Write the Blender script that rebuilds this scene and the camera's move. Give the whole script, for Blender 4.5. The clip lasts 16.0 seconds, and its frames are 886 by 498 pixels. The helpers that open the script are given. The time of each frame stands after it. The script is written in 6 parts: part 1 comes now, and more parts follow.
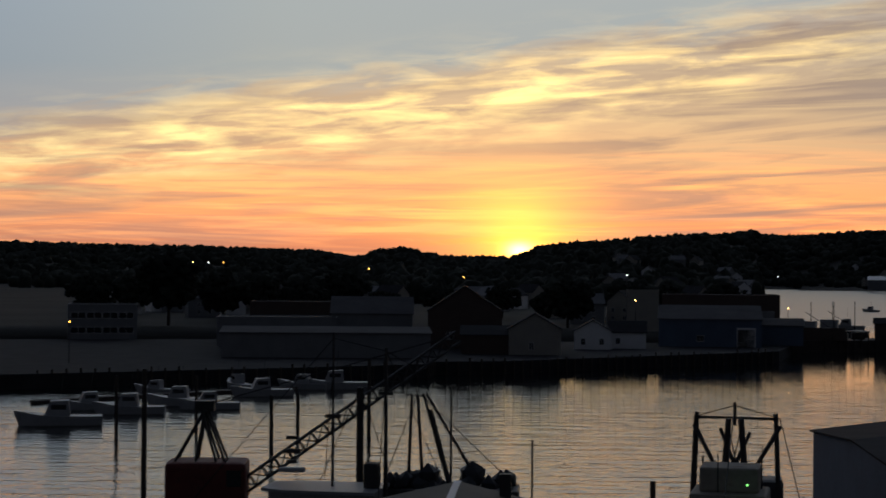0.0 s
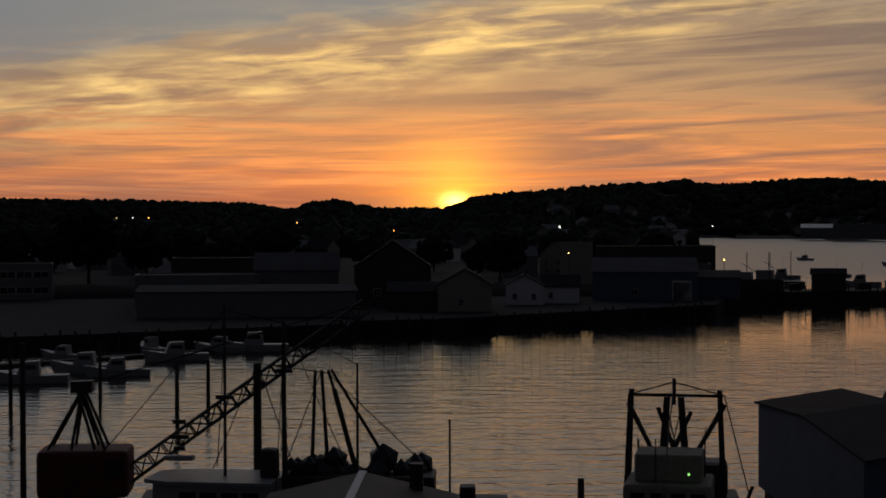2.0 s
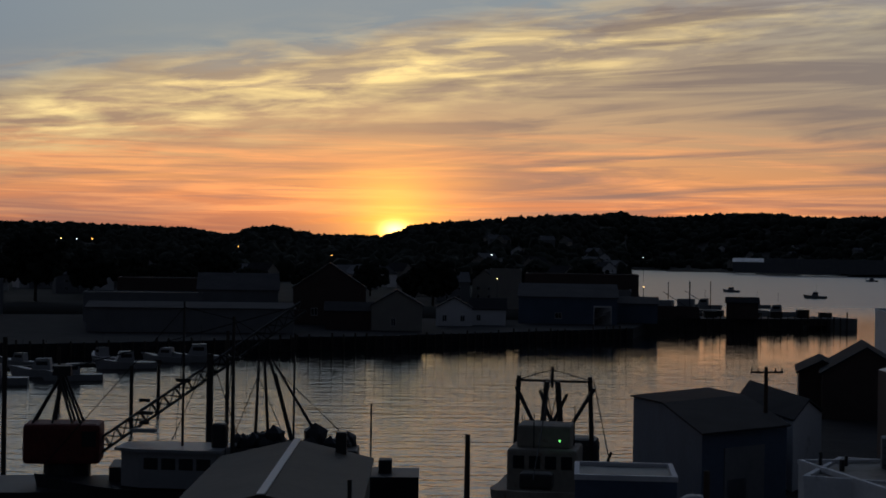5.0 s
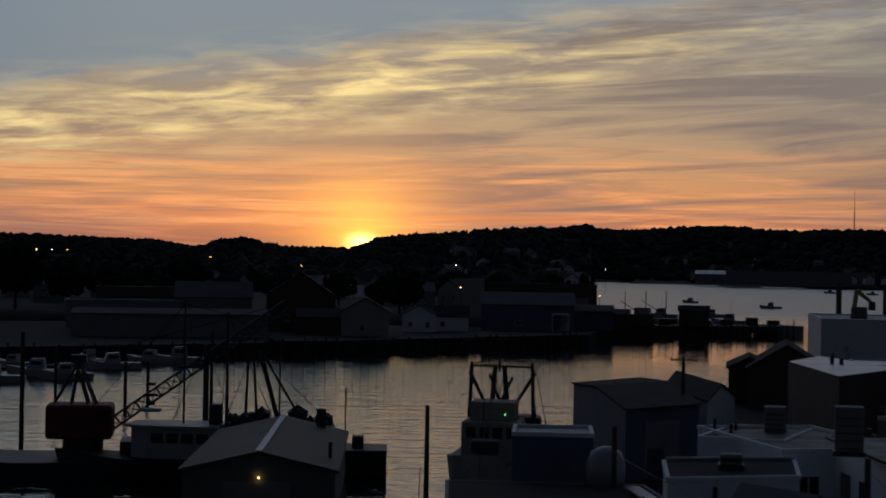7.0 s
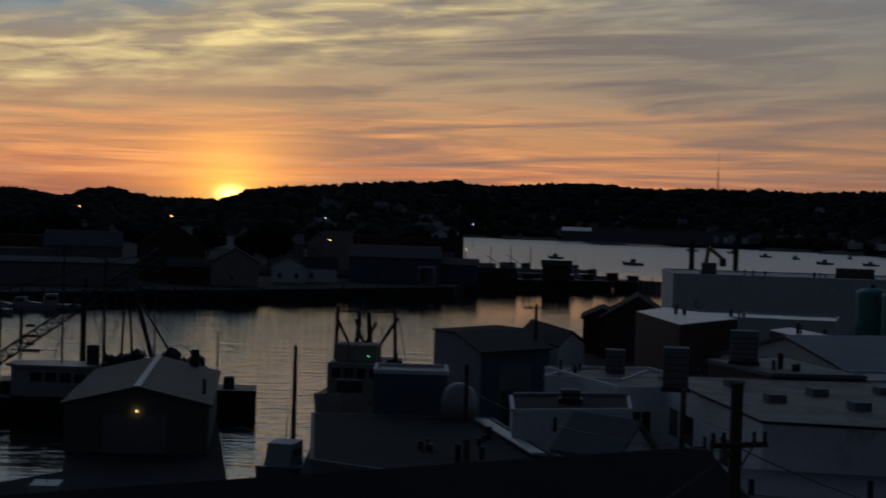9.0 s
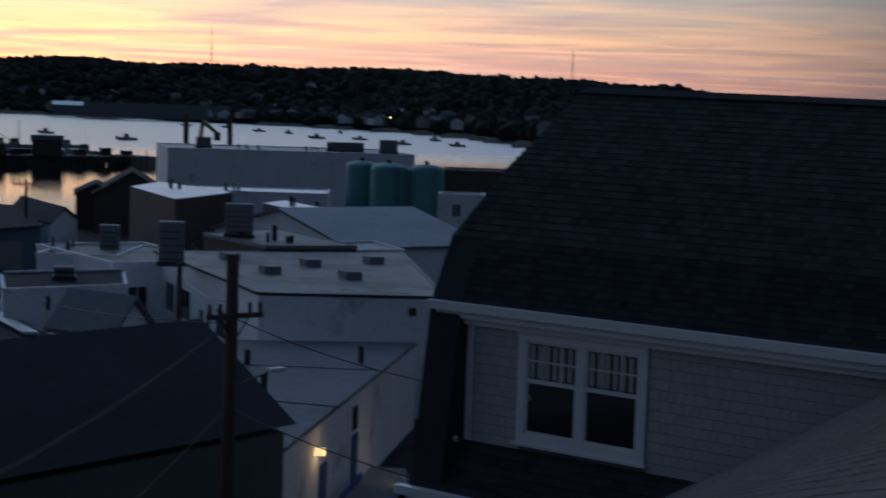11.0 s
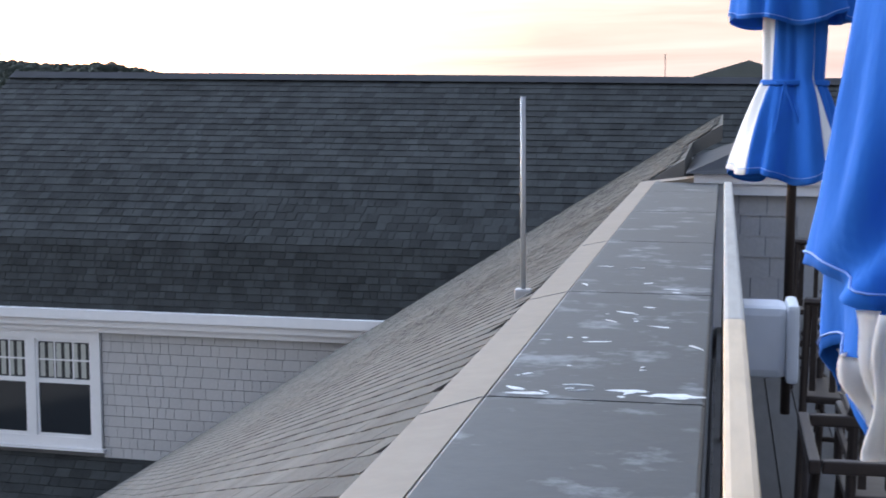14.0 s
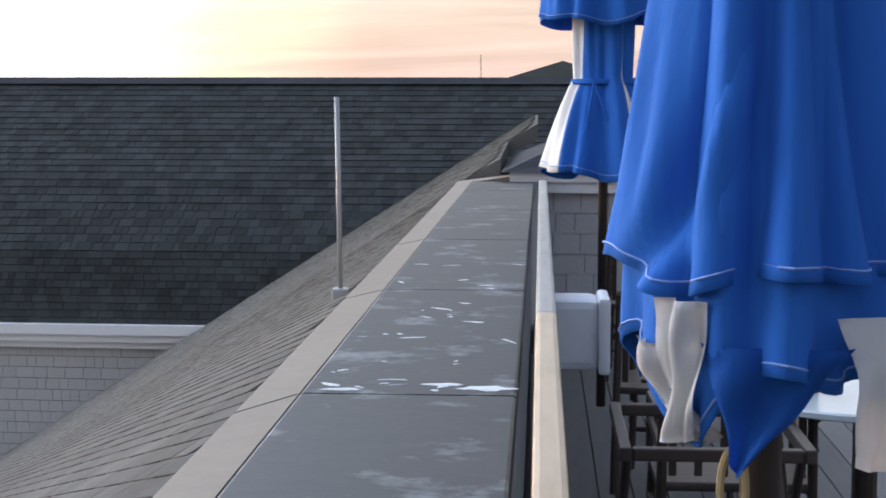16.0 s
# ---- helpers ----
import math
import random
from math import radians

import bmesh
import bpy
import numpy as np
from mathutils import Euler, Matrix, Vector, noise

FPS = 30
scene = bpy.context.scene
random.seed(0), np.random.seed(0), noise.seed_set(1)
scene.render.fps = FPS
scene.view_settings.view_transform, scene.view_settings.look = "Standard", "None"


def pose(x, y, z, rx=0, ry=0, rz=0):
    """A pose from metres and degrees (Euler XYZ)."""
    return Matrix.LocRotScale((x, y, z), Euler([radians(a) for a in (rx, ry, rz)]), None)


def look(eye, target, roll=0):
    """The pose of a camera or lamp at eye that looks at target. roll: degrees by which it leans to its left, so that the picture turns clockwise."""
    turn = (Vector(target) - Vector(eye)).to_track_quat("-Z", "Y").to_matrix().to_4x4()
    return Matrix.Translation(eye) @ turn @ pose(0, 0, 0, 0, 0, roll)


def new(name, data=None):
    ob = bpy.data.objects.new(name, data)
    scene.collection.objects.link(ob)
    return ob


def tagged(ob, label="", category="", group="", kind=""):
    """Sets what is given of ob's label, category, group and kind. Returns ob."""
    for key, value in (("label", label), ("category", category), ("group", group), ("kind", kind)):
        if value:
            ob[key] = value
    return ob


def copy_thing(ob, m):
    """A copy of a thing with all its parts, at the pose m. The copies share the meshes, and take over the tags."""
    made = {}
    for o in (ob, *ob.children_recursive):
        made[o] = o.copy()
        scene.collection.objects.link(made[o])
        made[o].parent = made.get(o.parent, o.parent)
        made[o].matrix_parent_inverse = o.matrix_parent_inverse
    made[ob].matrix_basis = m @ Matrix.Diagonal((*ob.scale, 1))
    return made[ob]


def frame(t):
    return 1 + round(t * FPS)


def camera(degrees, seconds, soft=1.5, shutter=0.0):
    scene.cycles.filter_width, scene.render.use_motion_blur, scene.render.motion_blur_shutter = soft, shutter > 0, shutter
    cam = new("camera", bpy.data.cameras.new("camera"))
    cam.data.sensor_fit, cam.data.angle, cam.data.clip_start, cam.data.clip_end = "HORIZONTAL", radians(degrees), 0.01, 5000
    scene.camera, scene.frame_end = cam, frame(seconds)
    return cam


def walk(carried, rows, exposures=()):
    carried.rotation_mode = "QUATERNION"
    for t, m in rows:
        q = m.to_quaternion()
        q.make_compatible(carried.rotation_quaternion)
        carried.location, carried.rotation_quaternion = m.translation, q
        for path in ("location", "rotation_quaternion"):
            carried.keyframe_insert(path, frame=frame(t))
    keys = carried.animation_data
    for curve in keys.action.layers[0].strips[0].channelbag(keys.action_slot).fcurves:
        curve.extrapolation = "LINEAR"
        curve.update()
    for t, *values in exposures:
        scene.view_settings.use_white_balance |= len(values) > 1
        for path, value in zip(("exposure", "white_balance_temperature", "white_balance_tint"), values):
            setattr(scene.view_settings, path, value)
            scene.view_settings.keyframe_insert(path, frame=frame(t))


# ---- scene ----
cam = camera(30.26, 16.0, soft=1.7, shutter=0.4)
PATH = [
    (0, (-1.109, 35.973, 19.164), (-1.725, 55.962, 19.431), 0.46),
    (0.5, (-0.430, 39.813, 19.294), (-0.645, 59.809, 19.622), 0.43),
    (1, (-0.043, 44.030, 19.484), (-0.063, 64.029, 19.722), 0.13),
    (1.5, (0.112, 46.953, 19.662), (0.160, 66.953, 19.642), 0.00),
    (2, (0.414, 47.941, 19.771), (0.586, 67.938, 19.445), -0.13),
    (2.5, (0.888, 47.627, 19.742), (1.261, 67.622, 19.549), 0.00),
    (3, (1.331, 45.063, 19.557), (1.922, 65.054, 19.661), 0.36),
    (3.5, (1.562, 40.228, 19.351), (2.338, 60.212, 19.469), 0.44),
    (5.8, (1.051, 22.754, 18.663), (1.973, 42.732, 18.665), 0.96),
    (6, (1.002, 21.400, 18.635), (1.937, 41.378, 18.770), 0.92),
    (6.5, (0.855, 15.715, 18.453), (1.942, 35.683, 18.724), 0.94),
    (7, (0.546, 8.292, 18.212), (1.859, 28.248, 18.405), 0.98),
    (7.5, (0.000, 0.000, 18.000), (1.555, 19.939, 18.057), 1.08),
    (8, (0.000, 0.000, 18.000), (1.708, 19.927, 17.957), 1.14),
    (8.2, (0.000, 0.000, 18.000), (1.769, 19.921, 17.923), 1.21),
    (10.3, (0.134, 0.193, 18.033), (6.710, 19.052, 16.971), 1.99),
    (10.5, (0.108, 0.215, 18.010), (7.291, 18.840, 16.796), 1.78),
    (11, (0.101, 0.201, 17.956), (8.845, 18.113, 16.306), 1.99),
    (11.5, (0.136, 0.260, 17.954), (10.028, 17.505, 15.776), 1.50),
    (12, (0.144, 0.191, 17.951), (10.963, 16.831, 15.490), 1.16),
    (12.5, (0.054, 0.133, 17.968), (12.016, 15.977, 15.540), 1.08),
    (13, (0.047, 0.104, 17.976), (12.966, 15.208, 15.744), 0.55),
    (13.5, (0.069, 0.110, 17.984), (13.689, 14.612, 15.938), 0.11),
    (14, (0.015, 0.040, 18.007), (14.165, 14.054, 16.162), -0.41),
    (14.5, (-0.030, -0.002, 18.010), (14.509, 13.610, 16.176), -0.57),
    (15, (-0.049, -0.018, 18.008), (14.846, 13.177, 16.004), -0.62),
    (15.5, (-0.009, 0.002, 17.993), (15.241, 12.800, 16.084), -0.75),
    (16, (-0.000, -0.000, 18.000), (15.591, 12.391, 16.157), -0.91),
]
EXPOSURES = [(0, 0.85, 7400, 12), (1.0, 0.3, 8200, 18), (2.0, 0.1, 8400, 20), (3.0, 0.35, 8000, 18), (3.5, 0.4, 7500, 14), (6, 0.22, 6600, 11), (7.0, 0.16, 6500, 11), (8.2, -0.15, 6400, 10),
             (10.3, 0.9, 5600, 6), (10.6, 1.2, 5450, 6), (11, 1.75, 5600, 6), (11.5, 2.8, 5500, 10), (12, 3.75, 5750, 10), (12.5, 4.5, 6200, 10), (13, 5.0, 6700, 10), (14, 5.22, 7400, 10), (15, 5.05, 7750, 10), (16, 4.95, 7900, 10)]
walk(cam, [(t, look(eye, target, roll)) for t, eye, target, roll in PATH], EXPOSURES)

EYE_Z = 18.0


def pol(az, d, z=0.0):
    """A place by its bearing from the roof deck (degrees clockwise from the sunset) and its distance."""
    return Vector((d * math.sin(radians(az)), d * math.cos(radians(az)), z))


# ---- sky, sun ----
world = bpy.data.worlds.new("sunset_sky")
scene.world = world
world.use_nodes = True
wn, wl = world.node_tree.nodes, world.node_tree.links
wn.clear()


def wnode(kind, **kw):
    n = wn.new(kind)
    for k, v in kw.items():
        n.inputs[int(k[1:])].default_value = v
    return n


def wmath(op, a, b=None, c=None, clamp=False):
    n = wn.new("ShaderNodeMath")
    n.operation, n.use_clamp = op, clamp
    for i, v in enumerate((a, b, c)):
        if v is None:
            continue
        if isinstance(v, (int, float)):
            n.inputs[i].default_value = v
        else:
            wl.new(v, n.inputs[i])
    return n.outputs[0]


def wramp(fac, stops):
    n = wn.new("ShaderNodeValToRGB")
    n.color_ramp.interpolation = "LINEAR"
    els = n.color_ramp.elements
    while len(els) < len(stops):
        els.new(0.5)
    for e, (p, c) in zip(els, stops):
        e.position, e.color = p, (*c, 1) if not isinstance(c, (int, float)) else (c, c, c, 1)
    wl.new(fac, n.inputs[0])
    return n.outputs[0]


def wmix(fac, a, b, blend="MIX"):
    n = wn.new("ShaderNodeMix")
    n.data_type, n.blend_type, n.clamp_factor = "RGBA", blend, True
    for i, v in ((0, fac), (6, a), (7, b)):
        if isinstance(v, (int, float)):
            n.inputs[i].default_value = v
        elif isinstance(v, tuple):
            n.inputs[i].default_value = (*v, 1)
        else:
            wl.new(v, n.inputs[i])
    return n.outputs[2]


def wnoise(vec, scale, detail=5.0, rough=0.55, warp=0.0):
    n = wn.new("ShaderNodeTexNoise")
    n.inputs["Scale"].default_value, n.inputs["Detail"].default_value = scale, detail
    n.inputs["Roughness"].default_value, n.inputs["Distortion"].default_value = rough, warp
    wl.new(vec, n.inputs["Vector"])
    return n.outputs["Fac"]


SUN_AZ, SUN_EL = 0.92, 0.72
coord = wnode("ShaderNodeTexCoord")
sep = wnode("ShaderNodeSeparateXYZ")
wl.new(coord.outputs["Generated"], sep.inputs[0])
deg = 180 / math.pi
az = wmath("MULTIPLY", wmath("ARCTAN2", sep.outputs[0], sep.outputs[1]), deg)
el = wmath("MULTIPLY", wmath("ARCSINE", sep.outputs[2]), deg)
off_az = wmath("ABSOLUTE", wmath("SUBTRACT", az, SUN_AZ))
el_pos = wmath("DIVIDE", wmath("MAXIMUM", el, 0.0), 90.0)


def cloud_vec(kaz, kel, tilt, shift):
    c = wnode("ShaderNodeCombineXYZ")
    wl.new(wmath("MULTIPLY", az, kaz), c.inputs[0])
    wl.new(wmath("MULTIPLY_ADD", az, -tilt, wmath("MULTIPLY", el, kel)), c.inputs[1])
    c.inputs[2].default_value = shift
    return c.outputs[0]


def e90(d):
    return d / 90.0


clear = wramp(el_pos, [(0, (0.24, 0.10, 0.08)), (e90(0.8), (0.36, 0.14, 0.085)), (e90(1.6), (0.60, 0.22, 0.10)), (e90(2.6), (0.62, 0.28, 0.115)),
                       (e90(4), (0.44, 0.28, 0.16)), (e90(5.5), (0.38, 0.285, 0.185)), (e90(7.5), (0.34, 0.285, 0.21)), (e90(10), (0.29, 0.28, 0.27)), (e90(20), (0.27, 0.30, 0.36)), (e90(32), (0.16, 0.19, 0.25)), (e90(50), (0.04, 0.05, 0.075)),
                       (1, (0.02, 0.026, 0.04))])
blue = wramp(el_pos, [(0, (0.25, 0.16, 0.14)), (e90(4), (0.26, 0.24, 0.22)), (e90(7), (0.19, 0.232, 0.255)), (e90(12), (0.20, 0.25, 0.29)), (e90(22), (0.24, 0.29, 0.36)), (e90(34), (0.15, 0.185, 0.25)), (e90(52), (0.04, 0.05, 0.075)), (1, (0.02, 0.026, 0.04))])


def blob(value, centre, width):
    q = wmath("POWER", wmath("DIVIDE", wmath("SUBTRACT", value, centre), width), 2.0)
    return wmath("POWER", 2.718, wmath("MULTIPLY", q, -1.0))


# a broad cloud sheet whose upper edge climbs to the right
ragged = wnoise(cloud_vec(0.22, 1.1, 0.16, 0.0), 1.0, 7.0, 0.62, 0.6)
under = wmath("SUBTRACT", wmath("MULTIPLY_ADD", az, 0.15, 7.3), el)
sheet = wramp(wmath("MULTIPLY_ADD", wmath("MULTIPLY_ADD", ragged, 2.4, -1.2), 0.5, wmath("MULTIPLY_ADD", under, 0.5, 0.5)), [(0.2, 0.0), (0.75, 1.0)])
lit = wmix(sheet, blue, clear)
# cream streaks lit from below, under that edge
streak = wramp(wnoise(cloud_vec(0.32, 2.1, 0.12, 2.0), 1.0, 6.0, 0.56, 0.35), [(0.42, 0.0), (0.64, 1.0)])
belt = wmath("MULTIPLY", blob(under, 1.25, 1.25), wramp(wmath("DIVIDE", wmath("ADD", az, 20.0), 60.0), [(0.0, 0.6), (0.15, 1.0), (0.40, 1.0), (0.60, 0.35), (1.0, 0.1)]))
lit = wmix(wmath("MULTIPLY", wmath("MULTIPLY", streak, belt), 0.95), lit, (0.92, 0.70, 0.30))
# low orange streaks
low = wramp(wnoise(cloud_vec(0.14, 3.2, -0.06, 4.0), 1.0, 7.0, 0.6, 0.5), [(0.45, 0.0), (0.60, 1.0)])
low_belt = wramp(el_pos, [(e90(0.4), 0.0), (e90(1.3), 0.9), (e90(3.0), 0.8), (e90(4.6), 0.0)])
lit = wmix(wmath("MULTIPLY", wmath("MULTIPLY", low, low_belt), 0.8), lit, (0.92, 0.37, 0.14))
# grey banks, thicker to the right of the sun
grey = wramp(wnoise(cloud_vec(0.10, 1.3, 0.07, 9.0), 1.0, 6.0, 0.55, 0.8), [(0.42, 0.0), (0.60, 1.0)])
right = wramp(wmath("DIVIDE", wmath("ADD", az, 14.0), 60.0), [(0.0, 0.6), (0.18, 0.3), (0.38, 0.9), (0.50, 0.75), (0.62, 0.4), (1.0, 0.12)])
lit = wmix(wmath("MULTIPLY", wmath("MULTIPLY", wmath("MULTIPLY", grey, right), sheet), 0.9), lit, (0.155, 0.128, 0.125))
wisps = wramp(wnoise(cloud_vec(0.12, 4.5, 0.05, 14.0), 1.0, 6.0, 0.6, 0.4), [(0.52, 0.0), (0.64, 1.0)])
wisp_belt = wramp(el_pos, [(0, 0.5), (e90(2.6), 0.6), (e90(4.5), 0.0)])
lit = wmix(wmath("MULTIPLY", wmath("MULTIPLY", wisps, wisp_belt), 0.8), lit, (0.27, 0.15, 0.12))
# glow round the sun
glow = wmath("MULTIPLY", blob(az, SUN_AZ, 2.9), blob(el, SUN_EL + 0.4, 2.1))
lit = wmix(glow, lit, (0.60, 0.22, 0.0), "ADD")
pillar = wmath("MULTIPLY", blob(az, SUN_AZ, 1.25), blob(el, SUN_EL, 1.5))
lit = wmix(pillar, lit, (0.42, 0.21, 0.0), "ADD")
core = wmath("MULTIPLY", blob(az, SUN_AZ, 0.42), blob(el, SUN_EL, 0.26))
lit = wmix(core, lit, (3.0, 2.0, 0.6), "ADD")
tint = wramp(wmath("DIVIDE", off_az, 180.0), [(9 / 180, (1, 1, 1)), (20 / 180, (0.90, 1.0, 1.18)), (34 / 180, (0.85, 1.03, 1.38))])
lit = wmix(1.0, lit, tint, "MULTIPLY")
# the light falls off away from the sun
far = wramp(el_pos, [(0, (0.0262, 0.0218, 0.0235)), (e90(1.5), (0.0258, 0.0230, 0.0250)), (e90(4), (0.0262, 0.0245, 0.0268)), (e90(9), (0.042, 0.043, 0.047)), (e90(20), (0.041, 0.046, 0.055)), (e90(40), (0.020, 0.0255, 0.037)), (1, (0.014, 0.0185, 0.029))])
veil = wramp(wnoise(cloud_vec(0.10, 1.3, 0.02, 19.0), 1.0, 6.0, 0.55, 0.5), [(0.35, 0.85), (0.65, 1.12)])
far = wmix(1.0, far, veil, "MULTIPLY")
east = wramp(wmath("DIVIDE", off_az, 180.0), [(0.30, (1, 1, 1)), (0.55, (0.54, 0.60, 0.72)), (1.0, (0.35, 0.42, 0.56))])
far = wmix(1.0, far, east, "MULTIPLY")
side = wramp(wmath("DIVIDE", off_az, 180.0), [(8 / 180, 0.0), (20 / 180, 0.24), (35 / 180, 0.66), (43 / 180, 0.95), (48 / 180, 1.0)])
# high thin cloud carries the light further round
high = wramp(el_pos, [(e90(8), 0.0), (e90(18), 0.38), (e90(34), 0.38), (e90(46), 0.0)])
near = wramp(wmath("DIVIDE", off_az, 180.0), [(30 / 180, 1.0), (46 / 180, 0.0)])
lit = wmix(wmath("MULTIPLY", side, wmath("SUBTRACT", 1.0, wmath("MULTIPLY", high, near))), lit, far)
sky = wn.new("ShaderNodeTexSky")
sky.sky_type, sky.sun_disc = "NISHITA", False
sky.sun_elevation, sky.sun_rotation = radians(SUN_EL), radians(SUN_AZ)
lit = wmix(1.0, lit, wmix(1.0, sky.outputs[0], (0.003, 0.003, 0.003), "MULTIPLY"), "ADD")
back = wn.new("ShaderNodeBackground")
back.inputs[1].default_value = 1.0
wl.new(lit, back.inputs[0])
wout = wn.new("ShaderNodeOutputWorld")
wl.new(back.outputs[0], wout.inputs[0])

sun = new("sun", bpy.data.lights.new("sun", "SUN"))
sun.data.energy, sun.data.angle, sun.data.color = 0.03, radians(0.6), (1.0, 0.55, 0.22)
sun.matrix_world = look(pol(SUN_AZ, 100, 18 + 100 * math.tan(radians(SUN_EL))), (0, 0, 18))


# ---- materials ----
def mat(name, base, rough=0.8, var=0.25, fine=30.0, coarse=1.5, bump=0.2, metal=0.0, island=0.0, stain=None, stretch=(1, 1, 1), spec=0.5, dist=0.01):
    m = bpy.data.materials.new(name)
    m.use_nodes = True
    n, l = m.node_tree.nodes, m.node_tree.links
    b = n["Principled BSDF"]
    tc = n.new("ShaderNodeTexCoord")
    mp = n.new("ShaderNodeMapping")
    mp.inputs["Scale"].default_value = stretch
    l.new(tc.outputs["Object"], mp.inputs[0])
    facs = []
    for sc, de in ((fine, 4), (coarse, 5)):
        t = n.new("ShaderNodeTexNoise")
        t.inputs["Scale"].default_value, t.inputs["Detail"].default_value = sc, de
        l.new(mp.outputs[0], t.inputs["Vector"])
        facs.append(t.outputs["Fac"])
    mul = n.new("ShaderNodeMath")
    mul.operation = "MULTIPLY_ADD"
    mul.inputs[1].default_value = 0.45
    l.new(facs[0], mul.inputs[0])
    half = n.new("ShaderNodeMath")
    half.operation = "MULTIPLY"
    half.inputs[1].default_value = 0.55
    l.new(facs[1], half.inputs[0])
    l.new(half.outputs[0], mul.inputs[2])
    src = mul.outputs[0]
    if island:
        geo, oi = n.new("ShaderNodeNewGeometry"), n.new("ShaderNodeObjectInfo")
        s = n.new("ShaderNodeMath")
        s.operation = "ADD"
        l.new(geo.outputs["Random Per Island"], s.inputs[0])
        l.new(oi.outputs["Random"], s.inputs[1])
        fr = n.new("ShaderNodeMath")
        fr.operation = "FRACT"
        l.new(s.outputs[0], fr.inputs[0])
        mixf = n.new("ShaderNodeMath")
        mixf.operation = "MULTIPLY_ADD"
        mixf.inputs[1].default_value = island
        sc2 = n.new("ShaderNodeMath")
        sc2.operation = "MULTIPLY_ADD"
        sc2.inputs[1].default_value, sc2.inputs[2].default_value = 1 - island, 0.0
        l.new(src, sc2.inputs[0])
        l.new(fr.outputs[0], mixf.inputs[0])
        l.new(sc2.outputs[0], mixf.inputs[2])
        src = mixf.outputs[0]
    r = n.new("ShaderNodeValToRGB")
    lo, hi = [max(0, c * (1 - var)) for c in base], [min(1, c * (1 + var)) for c in base]
    r.color_ramp.elements[0].position, r.color_ramp.elements[0].color = 0.3, (*lo, 1)
    r.color_ramp.elements[1].position, r.color_ramp.elements[1].color = 0.7, (*hi, 1)
    l.new(src, r.inputs[0])
    col = r.outputs[0]
    if stain:
        t = n.new("ShaderNodeTexNoise")
        t.inputs["Scale"].default_value, t.inputs["Detail"].default_value, t.inputs["Roughness"].default_value = stain[1], 6, 0.65
        l.new(tc.outputs["Object"], t.inputs["Vector"])
        sr = n.new("ShaderNodeValToRGB")
        sr.color_ramp.elements[0].position, sr.color_ramp.elements[1].position = stain[2], stain[2] + 0.12
        l.new(t.outputs["Fac"], sr.inputs[0])
        mx = n.new("ShaderNodeMix")
        mx.data_type = "RGBA"
        mx.inputs[7].default_value = (*stain[0], 1)
        l.new(sr.outputs[0], mx.inputs[0])
        l.new(col, mx.inputs[6])
        col = mx.outputs[2]
    l.new(col, b.inputs["Base Color"])
    b.inputs["Roughness"].default_value, b.inputs["Metallic"].default_value = rough, metal
    b.inputs["Specular IOR Level"].default_value = spec
    if bump:
        bp = n.new("ShaderNodeBump")
        bp.inputs["Strength"].default_value, bp.inputs["Distance"].default_value = bump, dist
        l.new(facs[0], bp.inputs["Height"])
        l.new(bp.outputs[0], b.inputs["Normal"])
    return m


def glow_mat(name, color, strength):
    m = bpy.data.materials.new(name)
    m.use_nodes = True
    b = m.node_tree.nodes["Principled BSDF"]
    b.inputs["Base Color"].default_value = (*color, 1)
    b.inputs["Emission Color"].default_value, b.inputs["Emission Strength"].default_value = (*color, 1), strength
    return m


def water_mat():
    m = bpy.data.materials.new("harbour_water")
    m.use_nodes = True
    n, l = m.node_tree.nodes, m.node_tree.links
    b = n["Principled BSDF"]
    b.inputs["Base Color"].default_value = (0.010, 0.014, 0.016, 1)
    b.inputs["IOR"].default_value = 1.6
    tc = n.new("ShaderNodeTexCoord")
    # sheltered basin, wind-ruffled bay beyond the pier
    sp = n.new("ShaderNodeSeparateXYZ")
    l.new(tc.outputs["Object"], sp.inputs[0])
    rf = n.new("ShaderNodeMapRange")
    rf.interpolation_type = "SMOOTHSTEP"
    for k, v in enumerate((400.0, 700.0, 0.045, 0.30)):
        rf.inputs[k + 1].default_value = v
    l.new(sp.outputs[1], rf.inputs[0])
    l.new(rf.outputs[0], b.inputs["Roughness"])
    calm = n.new("ShaderNodeMapRange")
    calm.interpolation_type = "SMOOTHSTEP"
    for k, v in enumerate((265.0, 335.0, 1.0, 0.30)):
        calm.inputs[k + 1].default_value = v
    l.new(sp.outputs[1], calm.inputs[0])
    prev = None
    for sx, sy, sc, st, di in ((0.45, 1.0, 0.16, 0.12, 0.9), (0.28, 1.0, 0.45, 0.42, 0.45), (0.45, 1.0, 1.4, 0.42, 0.14)):
        mp = n.new("ShaderNodeMapping")
        mp.inputs["Scale"].default_value = (sx, sy, 1)
        l.new(tc.outputs["Object"], mp.inputs[0])
        t = n.new("ShaderNodeTexNoise")
        t.inputs["Scale"].default_value, t.inputs["Detail"].default_value = sc, 3
        l.new(mp.outputs[0], t.inputs["Vector"])
        bp = n.new("ShaderNodeBump")
        bp.inputs["Strength"].default_value, bp.inputs["Distance"].default_value = st, di
        cm = n.new("ShaderNodeMath")
        cm.operation = "MULTIPLY"
        cm.inputs[1].default_value = st
        l.new(calm.outputs[0], cm.inputs[0])
        l.new(cm.outputs[0], bp.inputs["Strength"])
        l.new(t.outputs["Fac"], bp.inputs["Height"])
        if prev:
            l.new(prev, bp.inputs["Normal"])
        prev = bp.outputs[0]
    l.new(prev, b.inputs["Normal"])
    return m


